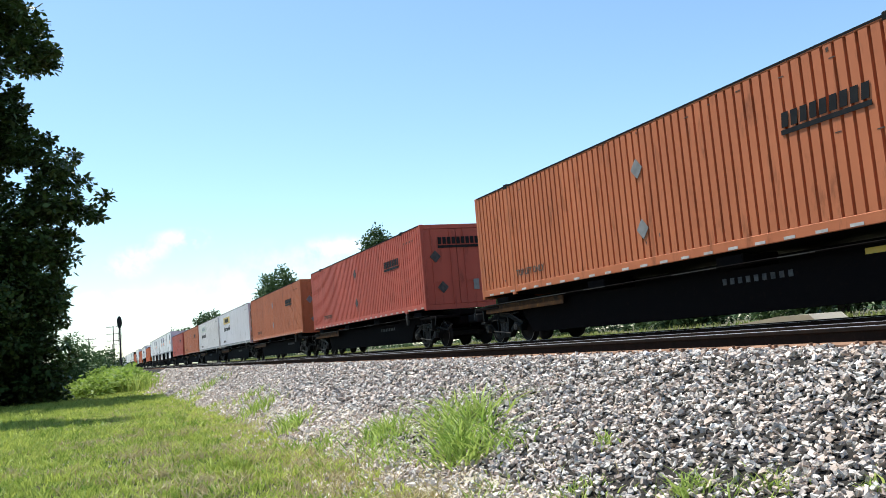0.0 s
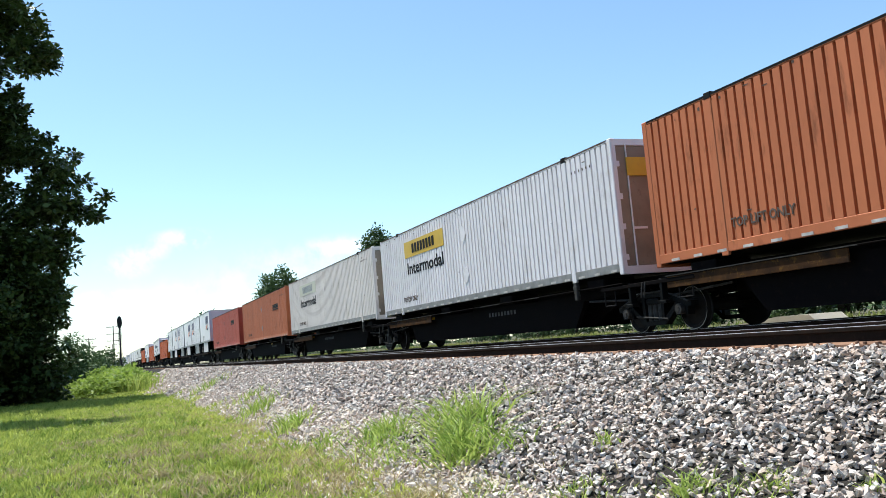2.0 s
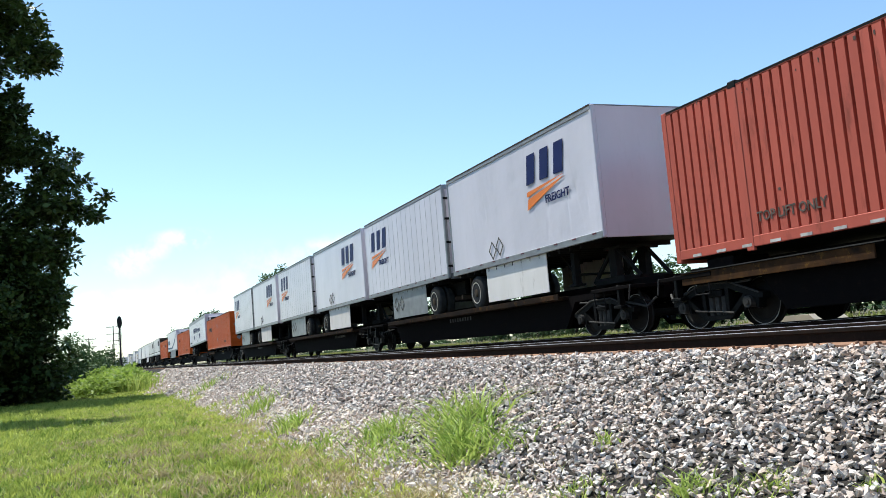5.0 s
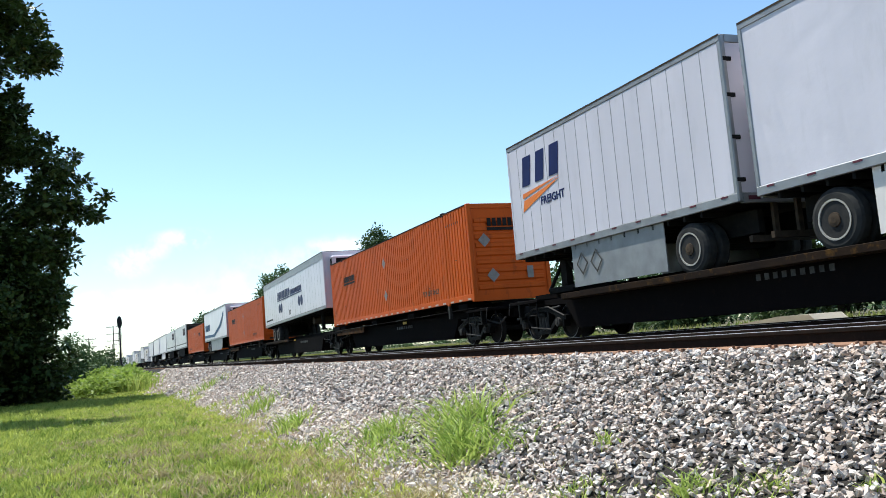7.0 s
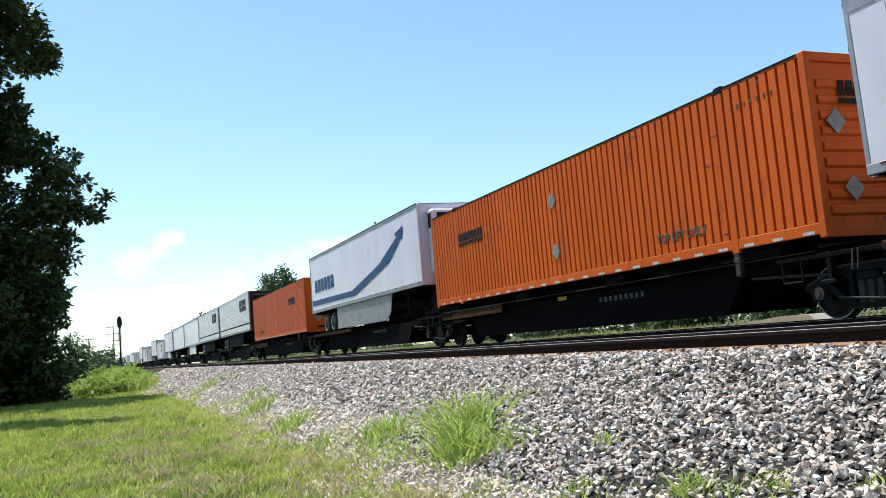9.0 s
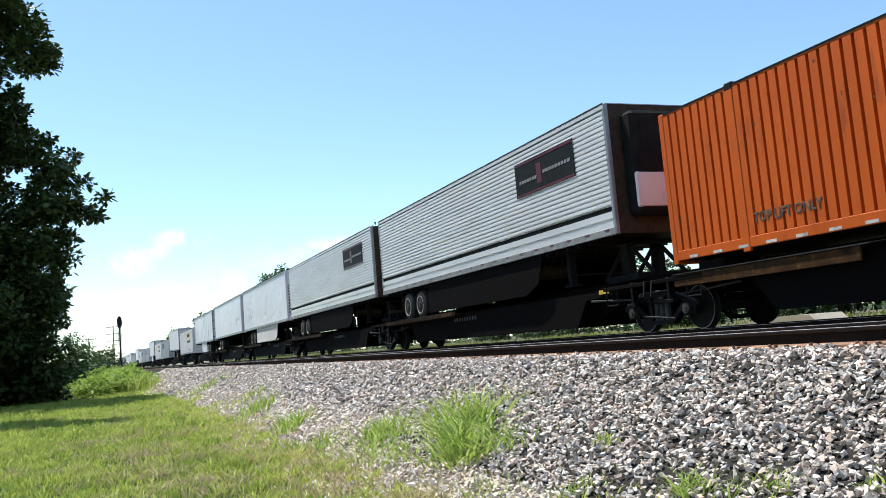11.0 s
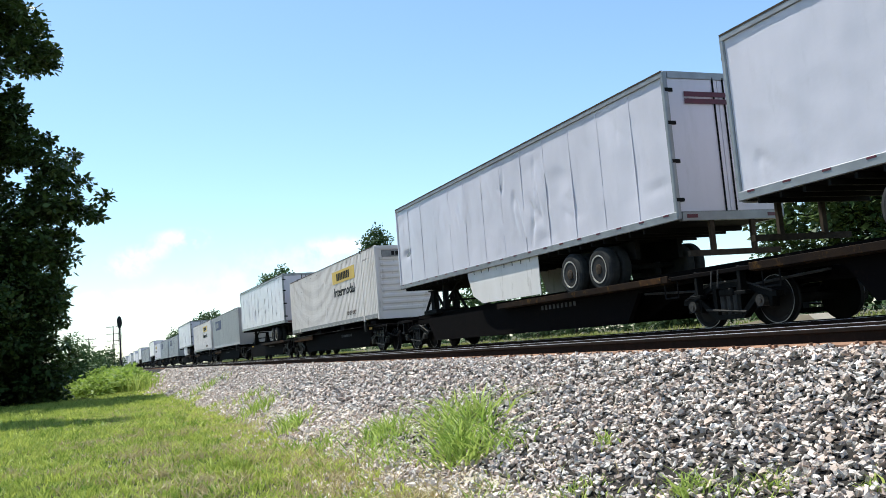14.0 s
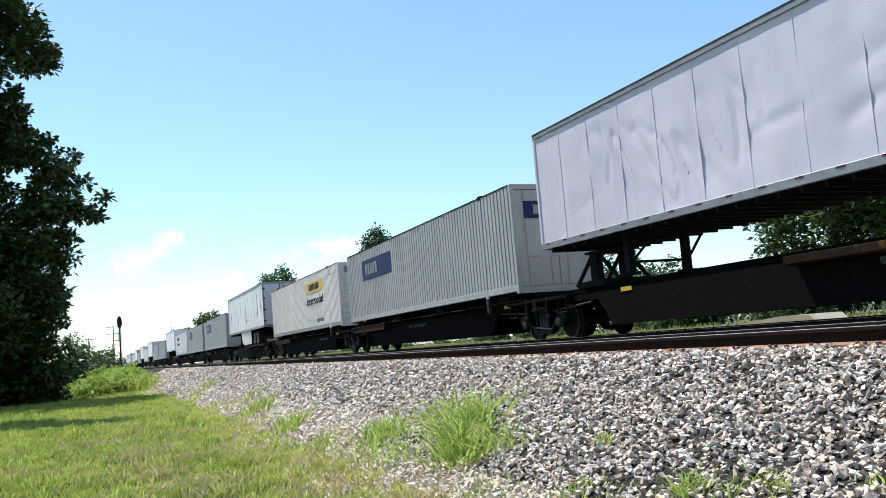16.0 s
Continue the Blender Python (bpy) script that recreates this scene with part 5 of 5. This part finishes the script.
# trees beyond the tracks
for x, y, h, crown, n in ((-31.0, 33, 8, (4.4, 3.6, 3.5, 4.0), 200), (-26.5, 33.5, 10.5, (5.2, 3.8, 3.8, 4.7), 240), (-20.5, 35, 11, (5.6, 4.6, 4, 5.2), 240), (-14, 36, 11, (5.6, 4.6, 4, 5.2), 160), (-27.5, 40, 9, (4.6, 4, 4, 4.4), 160)):
    tree(x, y, BED_TOP + 0.05, h, crown, n, 55, 0.9, 0.34, "leaf", "dark leafy tree beyond the tracks", 0.3, "trees beyond the tracks")
for x, y, h, crown, n, ls in ((-158, 51, 22, (17.0, 3.6, 3.2, 6.0), 110, 0.6), (-250, 50, 25, (18, 9, 6.5, 7.5), 170, 0.8), (-262, 53, 23, (16, 8, 6, 7), 120, 0.8), (-425, 51, 23, (16.5, 9, 8, 7), 120, 1.2), (-560, 50, 22, (15, 12, 9, 7), 100, 1.4), (-350, 60, 18, (12, 9, 6, 6), 80, 1.0)):
    tree(x, y, BED_TOP + 0.05, h, crown, n, 40, ls * 2.2, ls, "leaf_far", "distant green tree rising behind the train", 0.35, "distant trees")
for x, y, rx, ry, rz in ((-44, 33, 3.2, 2.0, 3.2), (-40, 31, 2.4, 1.8, 2.6), (-37.5, 36, 3, 2, 3.4), (-50, 34, 3.6, 2.2, 4.4), (-56, 33, 4, 2.4, 5.2), (-63, 34, 4.4, 2.4, 5.6), (-70, 33, 4.4, 2.4, 5.6), (-77, 35, 4.4, 2.4, 5.6)):
    shrub(x, y, BED_TOP + 0.05, rx, ry, rz, 90, 40, 0.6, 0.3, "leaf_far", "green bush beyond the tracks")

n = 1500
hx = rng.uniform(-420, -6, n)
hy = rng.uniform(46, 62, n)
tall = np.where(hx < -68, 6.6 + 1.5 * np.sin(hx * 0.19) + np.sin(hx * 0.47), 2.0 + 0.8 * np.sin(hx * 0.3))
hedge = leaf_cloud(np.stack([hx, hy, BED_TOP + 0.05 + rng.random(n) * tall], 1), rng.uniform(0.9, 1.9, n), 34, 0.55)
tagged(new("hedgerow", leaf_mesh(hedge, M["leaf_far"])), "low dark green hedgerow far behind the tracks", "hedge", kind="stuff")

# ---------------------------------------------------------------- signal, poles, slab
sig = thing("railway_signal", "slim black railway signal mast with an oval head", "signal", "", pose(-128, 3.05, 0))
part("mast", rods(((0, 0, 0), (0, 0, 7.2), 0.13, 0.11), seg=10), M["signal_black"], sig)
part("base", boxes((-0.35, 0.35, -0.35, 0.35, 0, 0.5), bevel=0.03), M["concrete"], sig)
bm = bmesh.new()
bmesh.ops.create_uvsphere(bm, u_segments=16, v_segments=10, radius=1.0, matrix=Matrix.Translation((0.05, 0, 7.95)) @ Matrix.Diagonal((0.14, 0.34, 0.85, 1)))
head = part("signal_head", bm, M["signal_black"], sig, "tall oval black target head")
for zz in (7.5, 7.95, 8.4):
    part("lens_hood", rods(((0.1, 0, zz), (0.42, 0, zz), 0.12, 0.13), seg=10), M["signal_black"], head)
part("ladder", rods(((-0.3, -0.2, 0.2), (-0.3, -0.2, 7.3), 0.02), ((-0.3, 0.2, 0.2), (-0.3, 0.2, 7.3), 0.02), *[((-0.3, -0.2, 0.5 + 0.4 * k), (-0.3, 0.2, 0.5 + 0.4 * k), 0.015) for k in range(17)]), M["signal_black"], sig)


def utility_pole(x, y, tall, arms):
    p = thing("utility_pole", "weathered wooden utility pole with crossarms", "utility pole", "poles along the line", pose(x, y, 0))
    part("pole", rods(((0, 0, -0.3), (0, 0, tall), 0.17, 0.11), seg=10), M["pole"], p)
    for k in range(arms):
        zz = tall - 0.35 - 1.6 * k
        part("crossarm", boxes((-0.06, 0.06, -1.5, 1.5, zz, zz + 0.13), bevel=0.01), M["pole"], p)
        for yy in (-1.35, -0.7, 0.7, 1.35):
            part("insulator", rods(((0, yy, zz + 0.13), (0, yy, zz + 0.3), 0.06, 0.04)), M["rail_trim"], p, "small grey insulator")
    return p


utility_pole(-200, -1.5, 8.6, 2)
utility_pole(-215, 3.7, 11.6, 3)
utility_pole(-330, 5.2, 10.5, 2)

slab = thing("concrete_slab", "pale tan concrete slab lying on the far verge", "slab", "", pose(-16.4, 15.6, BED_TOP + 0.05))
bm = bmesh.new()
prism(bm, [(-1.7, 0.0), (1.5, 0.0), (1.2, 0.25), (0.2, 0.25), (-1.3, 0.12)], "y", -0.5, 0.5)
part("slab_body", bm, M["concrete"], slab)

# ---------------------------------------------------------------- the train, from its head to its tail
P28 = 8.53
OR, WO, RD = "bright orange corrugated steel container with black marks", "weathered orange corrugated steel container with black marks", "faded red corrugated steel container with dark marks"
WT, PUP = "plain white semi-trailer with dented sides", "white short trailer with navy and orange marks"
LOADS = [
    ("c", -5.2, "rust_orange", WO, "door", "diamond"), ("c", -25.95, "red", RD, "door", "diamond"), ("c", -44.7, "rust_orange", WO, "door", "diamond"),
    ("c", -62.0, "white", "white corrugated container with a yellow name panel", "door", "panel"), ("c", -79.26, "cream", "dirty white corrugated container with a faded panel", "door", "panel faded"),
    ("c", -96.43, "rust_orange", WO, "door", "diamond"), ("c", -114.72, "red", RD, "door", "diamond"),
    ("t", -133.27, P28, PUP, dict(rear="left", style="letters", top=3.85, seams=2.6, skirt="cream")), ("t", -142.2, P28, PUP, dict(rear="right", style="letters nose_left", top=3.85, seams=0.5, skirt="rail_trim")),
    ("t", -151.25, P28, PUP, dict(rear="left", style="letters", top=3.85, seams=2.6, skirt="cream")), ("t", -160.44, P28, PUP, dict(rear="right", style="letters nose_left", top=3.85, seams=0.5, skirt="rail_trim")),
    ("t", -169.8, P28, PUP, dict(rear="left", style="letters", top=3.85, seams=2.6, skirt="cream")), ("t", -178.75, P28, PUP, dict(rear="right", style="letters nose_left", top=3.85, seams=0.5, skirt="rail_trim")),
    ("c", -190.15, "orange", OR, "ribs", "diamond"),
    ("t", -207.6, L53, "white refrigerated trailer with navy marks and discs", dict(rear="left", style="circles", seams=0.61, reefer=True, top=3.62, tilt=-0.85)),
    ("c", -224.6, "orange", OR, "ribs", "diamond"),
    ("t", -241.95, L53, "white refrigerated trailer with a blue arrow stripe", dict(rear="left", style="stripe", reefer=True, top=3.68, skirt="rail_trim")),
    ("c", -259.65, "orange", OR, "door", "diamond"),
    # car material on these two skirts stands in for the shadow under the body
    ("t", -277.6, L53, "ribbed bare metal refrigerated trailer with a black board", dict(rear="left", skin="alloy", style="sign", reefer=True, top=3.72, skirt="car")),
    ("t", -294.7, L53, "ribbed bare metal refrigerated trailer with a black board", dict(rear="left", skin="alloy", style="sign", reefer=True, top=3.72, skirt="car")),
    ("t", -311.75, L53, WT, dict(rear="left", seams=2.6, skirt="cream", style="corner_number")), ("t", -328.8, L53, WT, dict(rear="left", seams=2.6, style="corner_number")),
    ("t", -346.6, L53, WT, dict(rear="right", seams=1.22, skirt="cream", style="rear_marks", top=3.78, tilt=0.3)),
    ("c", -365.55, "cream", "cream corrugated container with a yellow name panel", "ribs", "panel"),
    ("t", -383.75, L53, WT, dict(rear="right", seams=1.22, top=3.76, tilt=0.5)),
    ("c", -401.3, "grey", "grey corrugated container with a dark blue panel", "door", "blue"),
    ("c", -419.05, "cream", "cream corrugated container with a yellow name panel", "ribs", "panel"),
    ("t", -438.3, L53, WT, dict(rear="right", seams=1.22, skirt="trailer")),
    ("c", -456.4, "grey", "grey corrugated container with a dark blue panel", "door", "blue"), ("c", -474.2, "grey", "grey corrugated container with a dark blue panel", "ribs", "blue"),
    ("c", -491.6, "white", "white corrugated container with a yellow name panel", "door", "panel"), ("t", -509.5, L53, WT, dict(rear="left", seams=1.22)),
    ("c", -528, "grey", "plain grey corrugated container", "door", ""), ("c", -545.4, "grey", "plain grey corrugated container", "door", ""),
    ("t", -563.5, L53, WT, dict(rear="left", seams=1.22)), ("c", -581, "white", "plain white corrugated container", "door", ""), ("t", -599, L53, WT, dict(rear="left", seams=1.22)),
    ("c", -617, "grey", "plain grey corrugated container", "door", ""), ("t", -635, L53, WT, dict(rear="right", seams=1.22)), ("c", -653, "white", "plain white corrugated container", "door", ""),
    ("c", -671, "grey", "plain grey corrugated container", "door", ""), ("t", -689, L53, WT, dict(rear="left", seams=1.22)), ("c", -707, "white", "plain white corrugated container", "door", ""),
    ("t", -725, L53, WT, dict(rear="left", seams=1.22)), ("c", -743, "grey", "plain grey corrugated container", "door", ""), ("c", -761, "white", "plain white corrugated container", "door", ""),
]
spans = []                      # car platforms: leading end, trailing end, load
for row in LOADS:
    if row[0] == "c":
        container(row[1], FLOOR_Z, *row[2:])
        spans.append([row[1], row[1] - L53, "container", [], []])
    else:
        trailer(row[1], FLOOR_Z, row[2], row[3], **row[4])
        pin = row[1] - 1.0 if row[4]["rear"] == "left" else row[1] - row[2] + 1.0
        if row[2] == P28 and spans and spans[-1][2] == "trailer" and spans[-1][0] - spans[-1][1] < 10:
            spans[-1][1] = row[1] - P28
            spans[-1][3].append(pin)
            spans[-1][4] = [(spans[-1][1] + 2.2, spans[-1][0] - 2.2)]
        else:
            tail_end = row[1] - row[2]
            spans.append([row[1], tail_end, "trailer", [pin], [(tail_end + 0.1, tail_end + 7.0) if row[4]["rear"] == "left" else (row[1] - 8.2, row[1] - 0.5)]])
for i, (a, b, load, hitches, decks) in enumerate(spans):
    ahead = spans[i - 1][1] - a if i else 5.0
    behind = b - spans[i + 1][0] if i + 1 < len(spans) else 5.0
    lead = a + min(ahead / 2, 0.75)
    tail = b - min(behind / 2, 0.75)
    shared = behind < 1.9
    spine_car(lead, b - behind / 2 if shared else tail, load, ahead >= 1.9, True, shared, hitches, i, decks)

motions()
